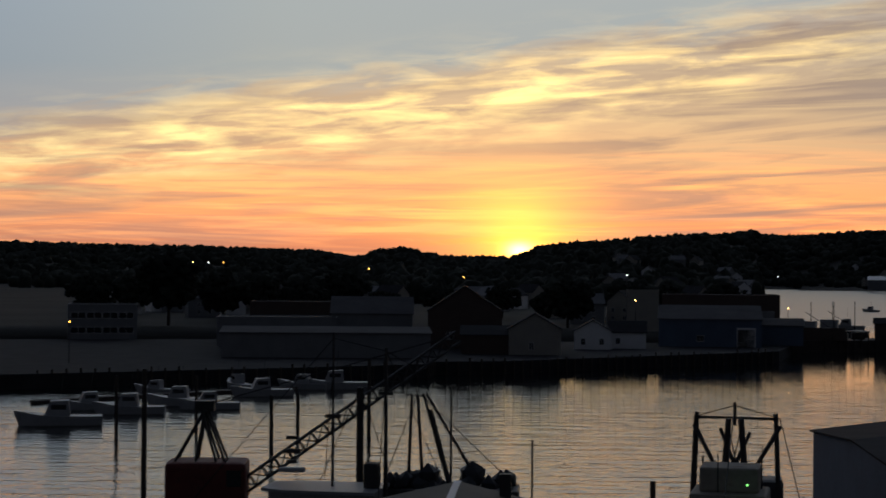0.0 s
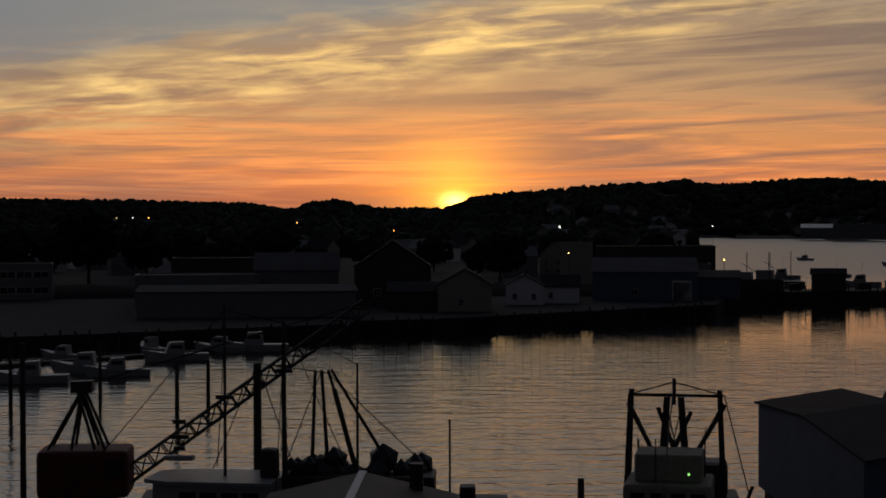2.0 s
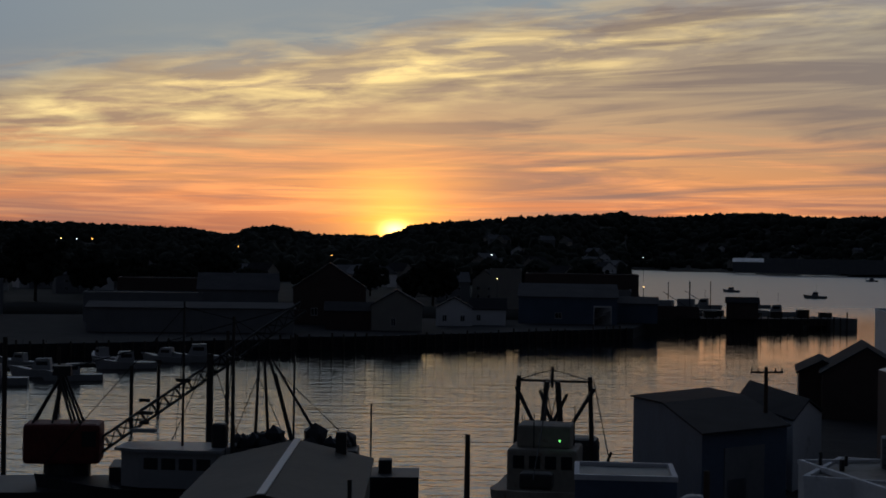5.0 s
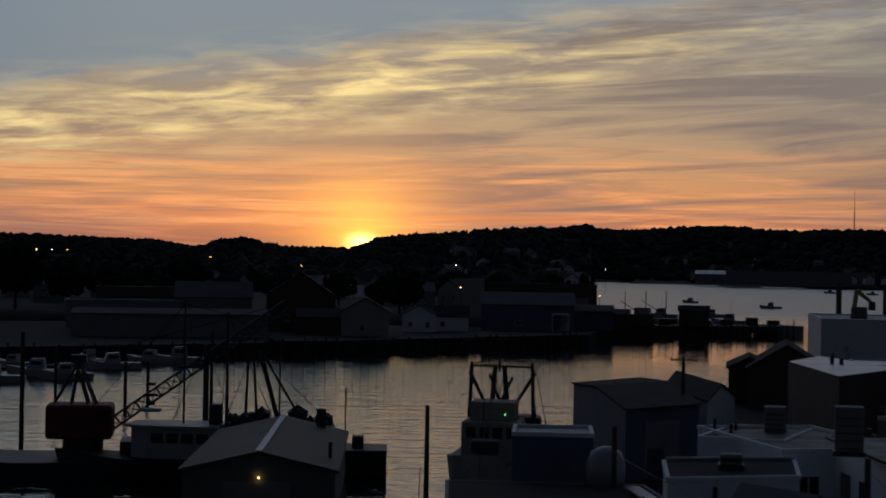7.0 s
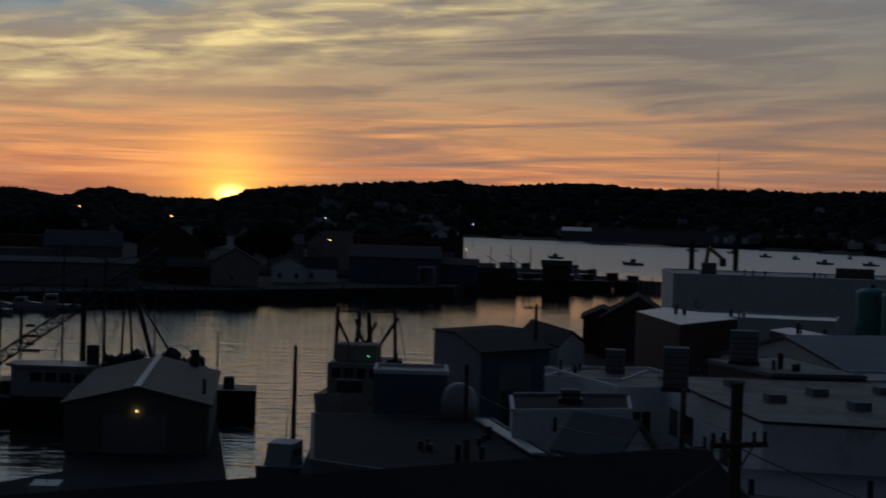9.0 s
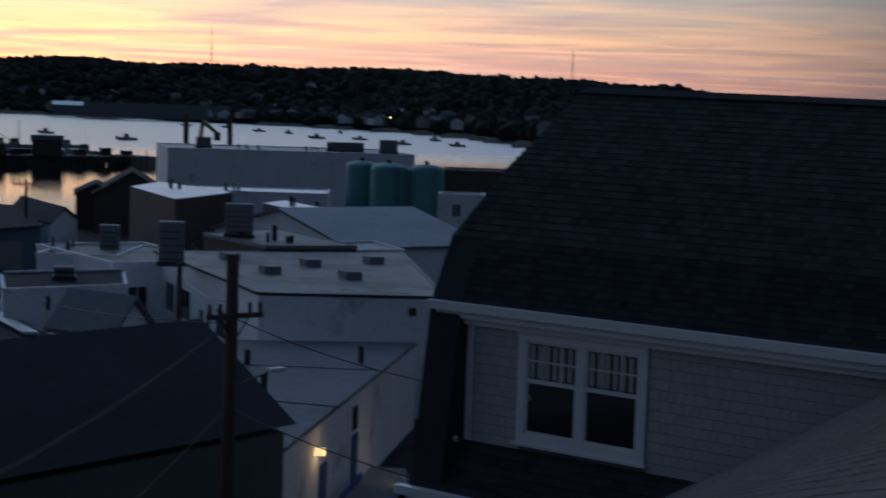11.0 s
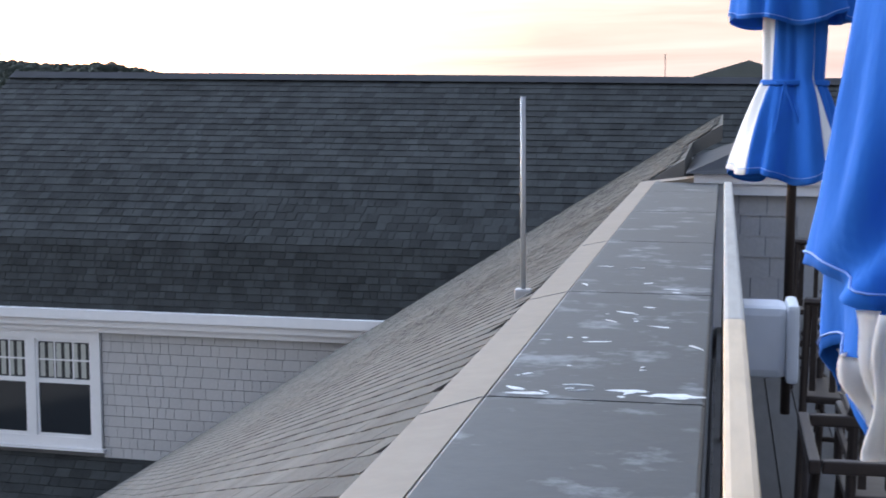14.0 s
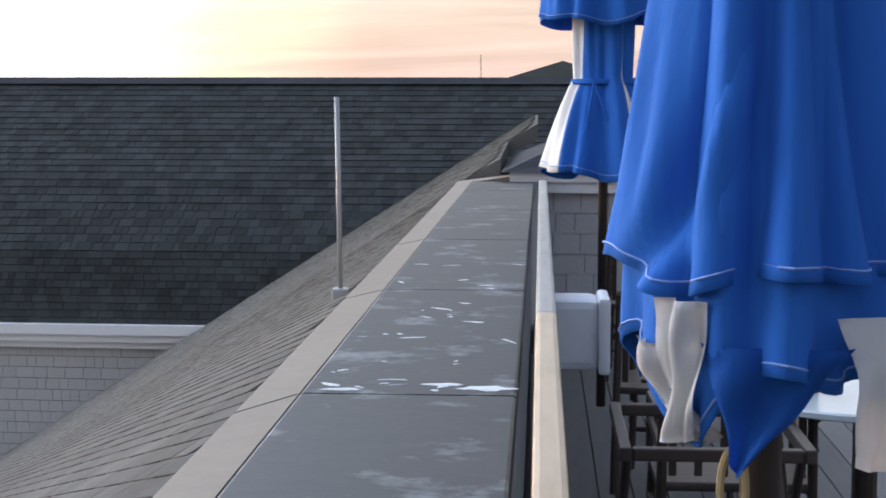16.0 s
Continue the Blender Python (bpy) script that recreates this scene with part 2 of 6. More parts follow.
def glass_mat(name, tint=(0.02, 0.025, 0.03)):
    m = bpy.data.materials.new(name)
    m.use_nodes = True
    b = m.node_tree.nodes["Principled BSDF"]
    b.inputs["Base Color"].default_value, b.inputs["Roughness"].default_value = (*tint, 1), 0.05
    b.inputs["Specular IOR Level"].default_value = 0.5
    return m


WATER = water_mat()
LAND = mat("rough_ground", (0.05, 0.05, 0.045), 0.95, 0.4, 0.4, 0.02, 0.0, spec=0.1)
ASPHALT = mat("asphalt", (0.045, 0.045, 0.048), 0.95, 0.35, 8, 0.3, 0.2, spec=0.1)
FARROOF = mat("dull_far_roofing", (0.11, 0.11, 0.115), 0.95, 0.25, 2, 0.2, 0.1, spec=0.1)
CONCRETE = mat("weathered_concrete", (0.25, 0.25, 0.24), 0.9, 0.3, 5, 0.2, 0.2)
TIMBER = mat("wet_dark_timber", (0.06, 0.05, 0.042), 0.85, 0.4, 6, 0.6, 0.3)
WHITE = mat("white_painted_wall", (0.78, 0.79, 0.80), 0.7, 0.12, 3, 0.25, 0.1, stain=((0.42, 0.42, 0.40), 0.35, 0.60))
TRIM = mat("white_trim_paint", (0.80, 0.80, 0.80), 0.5, 0.05, 12, 1.0, 0.05)
BLUEWALL = mat("faded_blue_siding", (0.09, 0.135, 0.20), 0.75, 0.18, 3, 0.3, 0.1)
GREYWALL = mat("grey_siding", (0.22, 0.23, 0.24), 0.8, 0.15, 3, 0.3, 0.1)
BROWNWALL = mat("brown_siding", (0.10, 0.07, 0.06), 0.85, 0.2, 3, 0.3, 0.1)
BEIGEWALL = mat("beige_siding", (0.36, 0.34, 0.30), 0.8, 0.15, 3, 0.3, 0.1)
GREENWALL = mat("grey_green_siding", (0.13, 0.145, 0.13), 0.8, 0.15, 4, 0.3, 0.1)
ROOFDARK = mat("dark_asphalt_roofing", (0.045, 0.047, 0.052), 0.95, 0.25, 4, 0.3, 0.2, spec=0.12)
ROOFGREY = mat("grey_membrane_roof", (0.12, 0.127, 0.135), 0.55, 0.3, 2, 0.15, 0.15, stain=((0.10, 0.10, 0.10), 0.25, 0.55))
ROOFTAN = mat("gravel_flat_roof", (0.19, 0.175, 0.155), 0.68, 0.35, 3, 0.2, 0.3, stain=((0.085, 0.075, 0.065), 0.3, 0.46))
ROOFMETAL = mat("pale_metal_roof", (0.55, 0.55, 0.56), 0.38, 0.25, 2, 0.2, 0.05, metal=0.1)
ROOFTEAL = mat("brown_grey_metal_roof", (0.10, 0.09, 0.066), 0.75, 0.2, 2, 0.2, 0.05)
TANKGREEN = mat("sea_green_tank_paint", (0.11, 0.30, 0.28), 0.55, 0.12, 2, 0.3, 0.05, stain=((0.17, 0.26, 0.22), 0.5, 0.6))
REDPAINT = mat("rusty_red_paint", (0.16, 0.03, 0.025), 0.7, 0.3, 4, 0.6, 0.2, stain=((0.06, 0.03, 0.02), 1.2, 0.58))
STEEL = mat("dark_steel", (0.05, 0.05, 0.05), 0.6, 0.3, 10, 1, 0.2, metal=0.3)
RUSTHULL = mat("rust_streaked_hull", (0.32, 0.29, 0.24), 0.75, 0.25, 3, 0.4, 0.15, stain=((0.15, 0.07, 0.04), 0.8, 0.58))
DARKHULL = mat("dark_hull_paint", (0.03, 0.035, 0.04), 0.6, 0.3, 3, 0.4, 0.1)
BOATWHITE = mat("boat_white", (0.36, 0.37, 0.38), 0.45, 0.1, 3, 0.4, 0.05)
POLEWOOD = mat("utility_pole_wood", (0.11, 0.075, 0.055), 0.9, 0.3, 30, 2, 0.3, stretch=(1, 1, 0.1))
WIRE = mat("black_cable", (0.02, 0.02, 0.02), 0.7, 0.1, 10, 1, 0.0)
GLASS = glass_mat("dark_window_glass")
FOLIAGE = mat("dark_foliage", (0.034, 0.040, 0.032), 0.95, 0.35, 0.3, 0.02, 0.0, island=0.15, spec=0.08)
WARM = glow_mat("warm_lamp", (1.0, 0.62, 0.22), 6.0)
COOL = glow_mat("cool_lamp", (0.85, 0.95, 1.0), 6.0)
ORANGE = glow_mat("orange_lamp", (1.0, 0.42, 0.08), 6.0)


# ---- building helpers ----
def part(name, bm, material, parent, label="", smooth=False):
    me = bpy.data.meshes.new(name)
    bmesh.ops.recalc_face_normals(bm, faces=bm.faces)
    bm.to_mesh(me)
    bm.free()
    me.materials.append(material)
    if smooth:
        for p in me.polygons:
            p.use_smooth = True
    ob = new(name, me)
    if parent is not None:
        ob.parent = parent
    if label:
        ob["label"] = label
    return ob


def thing(name, m, label, category, group=""):
    ob = new(name)
    ob.matrix_world = m
    ob.empty_display_size = 0.2
    return tagged(ob, label, category, group)


def solo(name, bm, material, label, category, kind="", smooth=False, group=""):
    return tagged(part(name, bm, material, None, smooth=smooth), label, category, group, kind)


def box(bm, x0, x1, y0, y1, z0, z1, m=None):
    vs = [bm.verts.new((x, y, z)) for x in (x0, x1) for y in (y0, y1) for z in (z0, z1)]
    for q in ((0, 1, 3, 2), (4, 6, 7, 5), (0, 4, 5, 1), (2, 3, 7, 6), (0, 2, 6, 4), (1, 5, 7, 3)):
        bm.faces.new([vs[i] for i in q])
    if m is not None:
        bmesh.ops.transform(bm, matrix=m, verts=vs)
    return vs


def boxm(*a):
    bm = bmesh.new()
    box(bm, *a)
    return bm


def tube(bm, a, b, r0, r1=None, n=8):
    a, b = Vector(a), Vector(b)
    r1 = r0 if r1 is None else r1
    d = b - a
    q = d.to_track_quat("Z", "Y").to_matrix()
    rings = []
    for p, r in ((a, r0), (b, r1)):
        rings.append([bm.verts.new(p + q @ Vector((r * math.cos(2 * math.pi * k / n), r * math.sin(2 * math.pi * k / n), 0))) for k in range(n)])
    for k in range(n):
        bm.faces.new((rings[0][k], rings[0][(k + 1) % n], rings[1][(k + 1) % n], rings[1][k]))
    bm.faces.new(rings[0][::-1])
    bm.faces.new(rings[1])


def bevel_box(x0, x1, y0, y1, z0, z1, r):
    bm = bmesh.new()
    box(bm, x0, x1, y0, y1, z0, z1)
    bmesh.ops.bevel(bm, geom=list(bm.edges), offset=r, segments=2, profile=0.6, affect="EDGES", clamp_overlap=True)
    return bm


def tubem(*a, **k):
    bm = bmesh.new()
    tube(bm, *a, **k)
    return bm


def prism(bm, pts, a, b, axis="y"):
    """A solid with the outline pts, (x, z) along y or (y, z) along x, between a and b."""
    def at(p, t):
        return (p[0], t, p[1]) if axis == "y" else (t, p[0], p[1])
    r0, r1 = [bm.verts.new(at(p, a)) for p in pts], [bm.verts.new(at(p, b)) for p in pts]
    n = len(pts)
    for k in range(n):
        bm.faces.new((r0[k], r0[(k + 1) % n], r1[(k + 1) % n], r1[k]))
    bm.faces.new(r0[::-1])
    bm.faces.new(r1)


def prismm(*a, **k):
    bm = bmesh.new()
    prism(bm, *a, **k)
    return bm


def slab(bm, pts, z0, z1):
    r0, r1 = [bm.verts.new((p[0], p[1], z0)) for p in pts], [bm.verts.new((p[0], p[1], z1)) for p in pts]
    n = len(pts)
    for k in range(n):
        bm.faces.new((r0[k], r0[(k + 1) % n], r1[(k + 1) % n], r1[k]))
    bm.faces.new(r0[::-1])
    bm.faces.new(r1)


def lathe(bm, prof, n=20, centre=(0, 0, 0)):
    rings = []
    for r, z in prof:
        rings.append([bm.verts.new((centre[0] + r * math.cos(2 * math.pi * k / n), centre[1] + r * math.sin(2 * math.pi * k / n), centre[2] + z)) for k in range(n)])
    for a, b in zip(rings, rings[1:]):
        for k in range(n):
            bm.faces.new((a[k], a[(k + 1) % n], b[(k + 1) % n], b[k]))
    bm.faces.new(rings[0][::-1])
    bm.faces.new(rings[-1])


def pane_window(parent, x, y, z, w, h, face, frame_mat=None, mull=1):
    """A window with its lower left corner at x (or y), z on a wall. face: f, b, l or r."""
    t = 0.07
    def b(bm, a0, a1, c0, c1, o0, o1):
        if face == "f":
            box(bm, a0, a1, y - o1, y - o0, c0, c1)
        elif face == "b":
            box(bm, a0, a1, y + o0, y + o1, c0, c1)
        elif face == "r":
            box(bm, x + o0, x + o1, a0, a1, c0, c1)
        else:
            box(bm, x - o1, x - o0, a0, a1, c0, c1)
    s = x if face in "fb" else y
    bm = bmesh.new()
    b(bm, s, s + w, z, z + t, 0, 0.06), b(bm, s, s + w, z + h - t, z + h, 0, 0.06)
    b(bm, s, s + t, z + t, z + h - t, 0, 0.06), b(bm, s + w - t, s + w, z + t, z + h - t, 0, 0.06)
    for k in range(mull):
        q = s + w * (k + 1) / (mull + 1)
        b(bm, q - t / 2, q + t / 2, z + t, z + h - t, 0, 0.05)
    f = part("window", bm, frame_mat or TRIM, parent)
    bm = bmesh.new()
    b(bm, s + t, s + w - t, z + t, z + h - t, 0.005, 0.02)
    part("pane", bm, GLASS, f)
    return f


def building(name, label, az, d, w, dep, z0, ze, zr, wallm, roofm, turn=0.0, ridge="y", over=0.35, windows=(), doors=(), off=0.0, trim=None, category="building", group=""):
    """A building whose front faces the deck: width across, depth away. ridge: y runs away from the front, x along it, 0 flat with a parapet."""
    p = pol(az, d, z0)
    th = thing(name, Matrix.Translation(p) @ pose(0, 0, 0, 0, 0, -az + turn), label, category, group)
    h, hr = ze - z0, zr - z0
    x0, x1 = -w / 2, w / 2
    if ridge == "y":
        part("wall", prismm([(x0, 0), (x1, 0), (x1, h), (0, hr), (x0, h)], 0, dep), wallm, th)
        for sx in (-1, 1):
            xe = sx * (w / 2 + over)
            ye = h - (hr - h) * over / (w / 2)
            part("roof", prismm([(0, hr + 0.02), (xe, ye + 0.02), (xe, ye + 0.22), (0, hr + 0.24)], -over, dep + over), roofm, th)
    elif ridge == "x":
        part("wall", prismm([(0, 0), (dep, 0), (dep, h), (dep / 2, hr), (0, h)], x0, x1, axis="x"), wallm, th)
        for e, sy in ((0, -1), (dep, 1)):
            ye = e + sy * over
            zz = h - (hr - h) * over / (dep / 2)
            part("roof", prismm([(dep / 2, hr + 0.02), (ye, zz + 0.02), (ye, zz + 0.22), (dep / 2, hr + 0.24)], x0 - over, x1 + over, axis="x"), roofm, th)
    else:
        part("wall", boxm(x0, x1, 0, dep, 0, h), wallm, th)
        part("roof", boxm(x0 + 0.2, x1 - 0.2, 0.2, dep - 0.2, h, h + 0.06), roofm, th)
        bm = bmesh.new()
        for a in ((x0 - 0.05, x1 + 0.05, -0.05, 0.2), (x0 - 0.05, x1 + 0.05, dep - 0.2, dep + 0.05), (x0 - 0.05, x0 + 0.2, 0.2, dep - 0.2), (x1 - 0.2, x1 + 0.05, 0.2, dep - 0.2)):
            box(bm, *a, h, h + 0.25)
        part("parapet", bm, trim or wallm, th)
    for face, s, z, ww, hh in windows:
        x, y = {"f": (s, 0), "b": (s, dep), "l": (x0, s), "r": (x1, s)}[face]
        pane_window(th, x, y, z, ww, hh, face)
    for face, s, z, ww, hh, dm in doors:
        bm = bmesh.new()
        if face == "f":
            box(bm, s, s + ww, -0.06, -0.002, z, z + hh)
        elif face == "r":
            box(bm, x1 + 0.002, x1 + 0.06, s, s + ww, z, z + hh)
        else:
            box(bm, x0 - 0.06, x0 - 0.002, s, s + ww, z, z + hh)
        part("door", bm, dm, th)
    return th


def cable(name, a, b, sag, r=0.02, label="black overhead cable strung between poles"):
    cu = bpy.data.curves.new(name, "CURVE")
    cu.dimensions, cu.bevel_depth, cu.bevel_resolution = "3D", r, 1
    sp = cu.splines.new("POLY")
    sp.points.add(16)
    a, b = Vector(a), Vector(b)
    for k, q in enumerate(sp.points):
        t = k / 16
        v = a.lerp(b, t)
        q.co = (v.x, v.y, v.z - sag * 4 * t * (1 - t), 1)
    cu.materials.append(WIRE)
    return tagged(new(name, cu), label, "cable")


# ---- ground, water, far shore ----
def lerp_table(tab, x):
    return float(np.interp(x, [p[0] for p in tab], [p[1] for p in tab]))


SKYLINE = [(-40, 0.8), (-14, 0.80), (-11, 0.76), (-8, 0.70), (-6, 0.62), (-4.6, 0.40), (-3.6, 0.72), (-2.8, 0.70), (-2.0, 0.52), (-1, 0.42), (0, 0.40),
           (0.9, 0.50), (1.8, 0.78), (2.8, 0.98), (4.2, 1.05), (6, 1.2), (8.7, 1.35), (11, 1.32), (14, 1.4), (18, 1.35), (22, 1.4), (26, 1.35), (30, 1.2), (34, 1.1), (36, 0.75), (44, 0.45), (60, 0.3), (110, 0.5)]
RIDGE = [(-40, 3300), (-5.2, 3200), (-4.4, 1900), (1, 1800), (6, 1900), (9, 2700), (20, 2400), (30, 1800), (110, 1500)]
SHORE = [(8.7, 430), (8.9, 2060), (19.5, 1640), (24, 1400), (27, 1150), (28.5, 940), (110, 800)]
rng = random.Random(5)


def ground_height(a, d):
    ds = lerp_table(SHORE, a) if a > 8.7 else 430
    if d < ds:
        return -3.0
    dr = lerp_table(RIDGE, a)
    top = EYE_Z + dr * math.tan(radians(lerp_table(SKYLINE, a))) - 9.0
    t = min(1.0, max(0.0, (d - ds - 0.12 * (dr - ds)) / (0.88 * (dr - ds))))
    if a <= 8.7:
        t = min(1.0, max(0.0, (d - 0.45 * dr) / (0.55 * dr)))
    t = t * t * (3 - 2 * t)
    n = noise.noise((a * 0.35, d * 0.003, 0)) * 5 * t
    return 2.6 + (top - 2.6) * t + n - max(0, d - dr) * 0.01


bm = bmesh.new()
azs = [-60 + k * 0.5 for k in range(int(180 / 0.5) + 1)]
ds = [400, 429, 431, 520, 620, 740, 780, 800, 850, 900, 940, 1000, 1080, 1150, 1250, 1350, 1450, 1550, 1650, 1760, 1880, 2000, 2080, 2200, 2400, 2600, 2800, 3000, 3300, 3700, 4800]
grid = [[bm.verts.new(pol(a, d, ground_height(a, d))) for d in ds] for a in azs]
for i in range(len(azs) - 1):
    for j in range(len(ds) - 1):
        bm.faces.new((grid[i][j], grid[i + 1][j], grid[i + 1][j + 1], grid[i][j + 1]))
solo("ground_far_shore", bm, LAND, "dark wooded hills and low land round the harbour", "ground", "structure", smooth=True)

bm = bmesh.new()
slab(bm, [pol(a, 4900) for a in range(0, 360, 6)], -4.0, -3.5)
solo("ground", bm, LAND, "harbour bed under the water", "ground", "structure")
bm = bmesh.new()
bm.faces.new([bm.verts.new(pol(-a, 4880)) for a in range(0, 360, 6)])
water = solo("water", bm, WATER, "rippled harbour water mirroring the orange sunset sky", "water", "structure")

# near town ground: quay round the deck's side of the harbour
NEAR = [pol(-60, 60), pol(-30, 62), pol(-14, 78), pol(-9, 96), pol(-4.5, 104), pol(-4.2, 138), pol(0.6, 140), pol(1.2, 96), pol(3.4, 98), pol(4.0, 118), pol(8.0, 122), pol(8.4, 165),
        pol(11, 195), pol(14.5, 245), pol(15.8, 330), pol(24, 360), pol(34, 360), pol(60, 330), pol(100, 300), pol(140, 200), pol(200, 150), pol(260, 100)]
bm = bmesh.new()
slab(bm, NEAR, -3.5, 1.8)
solo("road", bm, ASPHALT, "dark asphalt yards and street of the working waterfront", "road", "structure")

# far quay
FARQ = [pol(-30, 290), pol(-8.6, 312), pol(-2.2, 330), pol(-2.0, 338), pol(0.2, 342), pol(8.8, 396), pol(9.3, 432), pol(9.2, 700), pol(-30, 900)]
bm = bmesh.new()
slab(bm, FARQ, -3.4, 2.4)
solo("pavement_far_quay", bm, ASPHALT, "dark wharf deck on the far side of the harbour", "wharf", "structure")
# timber piles along its face
face = [pol(-14, 303), pol(-8.6, 311.5), pol(-2.2, 329.5), pol(-2.0, 337.5), pol(0.2, 341.5), pol(8.8, 395.5)]
wharf = thing("wharf_fender", pol(0, 360, 0) and Matrix.Identity(4), "row of dark tarred timber posts along the wharf face", "wharf fender")
for a, b in zip(face, face[1:]):
    n = int((b - a).length / 2.2)
    for k in range(n):
        p = a.lerp(b, k / n)
        part("post", tubem((p.x, p.y, -3), (p.x, p.y, 2.7 + rng.uniform(-0.3, 0.5)), 0.2, n=6), TIMBER, wharf)

# pier running out to the right
pier = thing("pier", Matrix.Identity(4), "long low dark pier with timber face and clutter on its deck", "pier")
PA, PB = pol(8.8, 440), pol(16.0, 470)
dirp = (PB - PA).normalized()
nor = Vector((-dirp.y, dirp.x, 0))
bm = bmesh.new()
slab(bm, [PA, PB - dirp * 8, PB - dirp * 8 + nor * 14, PA + nor * 14], 1.2, 2.9)
part("deck", bm, TIMBER, pier)
bm = bmesh.new()
slab(bm, [PB - dirp * 7.9, PB, PB + nor * 14, PB - dirp * 7.9 + nor * 14], -3, 3.0)
part("pier_head", bm, CONCRETE, pier)
bm = bmesh.new()
slab(bm, [PA, PB - dirp * 16, PB - dirp * 16 + nor * 13.5, PA + nor * 13.5], -3, 1.2)
part("crib", bm, TIMBER, pier)
for k in range(26):
    p = PA.lerp(PB, 0.2 + k * 0.03)
    part("post", tubem((p.x, p.y - 0.4, -3), (p.x, p.y - 0.4, 3.2 + rng.uniform(0, 1.4)), 0.18, n=6), TIMBER, pier)

# far woods: thousands of small crowns
ico = bmesh.new()
bmesh.ops.create_icosphere(ico, subdivisions=1, radius=1.0)
ico2 = bmesh.new()
bmesh.ops.create_icosphere(ico2, subdivisions=2, radius=1.0)
round_v = np.array([v.co[:] for v in ico2.verts])
round_f = [[v.index for v in f.verts] for f in ico2.faces]
ico2.free()
ico_v = np.array([v.co[:] for v in ico.verts])
ico_f = [[v.index for v in f.verts] for f in ico.faces]
ico.free()


def clump_mesh(name, places, material, label):
    """places: rows of x, y, z, radius, height."""
    rs = np.random.RandomState(3)
    verts, faces = [], []
    for x, y, z, r, h in places:
        v = round_v * (0.72 + 0.56 * rs.rand(len(round_v), 1)) * (r, r, h) + (x, y, z)
        faces += [[i + len(verts) * len(round_v) for i in f] for f in round_f]
        verts.append(v)
    me = bpy.data.meshes.new(name)
    me.from_pydata(np.concatenate(verts).tolist(), [], faces)
    me.materials.append(material)
    me.polygons.foreach_set("use_smooth", [True] * len(me.polygons))
    return tagged(new(name, me), label, "woods", kind="stuff")


woods = []
for k in range(9500):
    a = rng.uniform(-18, 62)
    dr = lerp_table(RIDGE, a)
    s = lerp_table(SHORE, a) if a > 8.7 else 0.42 * dr
    d = dr + 40 - (dr - s - 20) * rng.random() ** 1.7
    z = ground_height(a, d)
    if z < 1:
        continue
    r = rng.uniform(3.5, 10) * (0.6 + 0.4 * d / 2000)
    h = rng.uniform(5, 8.5)
    woods.append((*pol(a, d)[:2], z + h * 0.5, r, h))
clump_mesh("far_woods", woods, FOLIAGE, "dense dark tree canopy covering the far hills")


# ---- trees ----
def tree(az, d, z0, height, spread, label="tall dark broadleaf tree in full leaf", bare=0.25):
    r = random.Random(int(az * 100 + d))
    th = thing("tree", Matrix.Translation(pol(az, d, z0)), label, "tree")
    bm = bmesh.new()
    tube(bm, (0, 0, -0.3), (0.1, 0, height * 0.45), spread * 0.07, spread * 0.045)
    for k in range(7):
        t = r.uniform(0, 6.28)
        q = (math.cos(t) * spread * 0.6, math.sin(t) * spread * 0.6, height * r.uniform(0.5, 0.85))
        tube(bm, (0.1, 0, height * r.uniform(bare, 0.45)), q, spread * 0.035, spread * 0.01, n=5)
    part("trunk", bm, TIMBER, th)
    rs = np.random.RandomState(int(abs(az) * 100 + d))
    verts, faces = [], []
    for k in range(420):
        v = rs.normal(size=3)
        v /= np.linalg.norm(v)
        rad = rs.rand() ** 0.4
        lump = 1 + 0.28 * math.sin(3 * math.atan2(v[1], v[0]) + az) + 0.2 * math.sin(5 * v[2] + d)
        c = np.array([v[0] * spread * rad * lump, v[1] * spread * rad * lump, height * (0.5 + bare / 2) + v[2] * height * (0.5 - bare / 2) * rad])
        s = spread * rs.uniform(0.08, 0.2)
        w = ico_v * (0.6 + 0.8 * rs.rand(len(ico_v), 1)) * s + c
        faces += [[i + len(verts) * len(ico_v) for i in f] for f in ico_f]
        verts.append(w)
    me = bpy.data.meshes.new("crown")
    me.from_pydata(np.concatenate(verts).tolist(), [], faces)
    me.materials.append(FOLIAGE)
    ob = new("crown", me)
    ob.parent = th
    return th


for az_, d_, h_, s_ in ((-10.6, 520, 21, 8), (-8.9, 560, 15, 8), (-7.6, 600, 14, 7), (-6.3, 560, 13, 7), (-5.2, 610, 16, 8), (-3.7, 480, 11, 5), (2.3, 520, 14, 6.5), (1.6, 560, 10, 5),
                         (4.2, 600, 13, 6), (-13.0, 560, 15, 7), (-11.9, 640, 14, 7), (-1.6, 560, 11, 6), (0.2, 620, 12, 6), (5.6, 640, 12, 6), (7.4, 660, 13, 6)):
    tree(az_, d_, 2.4, h_, s_)

# ---- far waterfront buildings ----
building("boat_shed", "large blue gabled boat shed with pale eaves on the wharf", 6.7, 412, 23, 26, 2.4, 8.6, 11.4, BLUEWALL, FARROOF, ridge="x", windows=[("f", -3, 1.2, 1.6, 1.4)], doors=[("f", 6, 0, 4.2, 4.4, TRIM), ("f", 6.2, 0, 3.8, 4.0, STEEL)])
building("shed_wing", "low blue lean shed beside the boat shed", 8.8, 424, 12, 14, 2.4, 7.0, 8.4, BLUEWALL, FARROOF, ridge="x")
building("gabled_house", "beige clapboard gabled house at the water's edge", 1.15, 366, 10.5, 14, 2.4, 7.6, 10.6, BEIGEWALL, ROOFDARK, windows=[("f", -1.2, 1.0, 1.0, 1.5)])
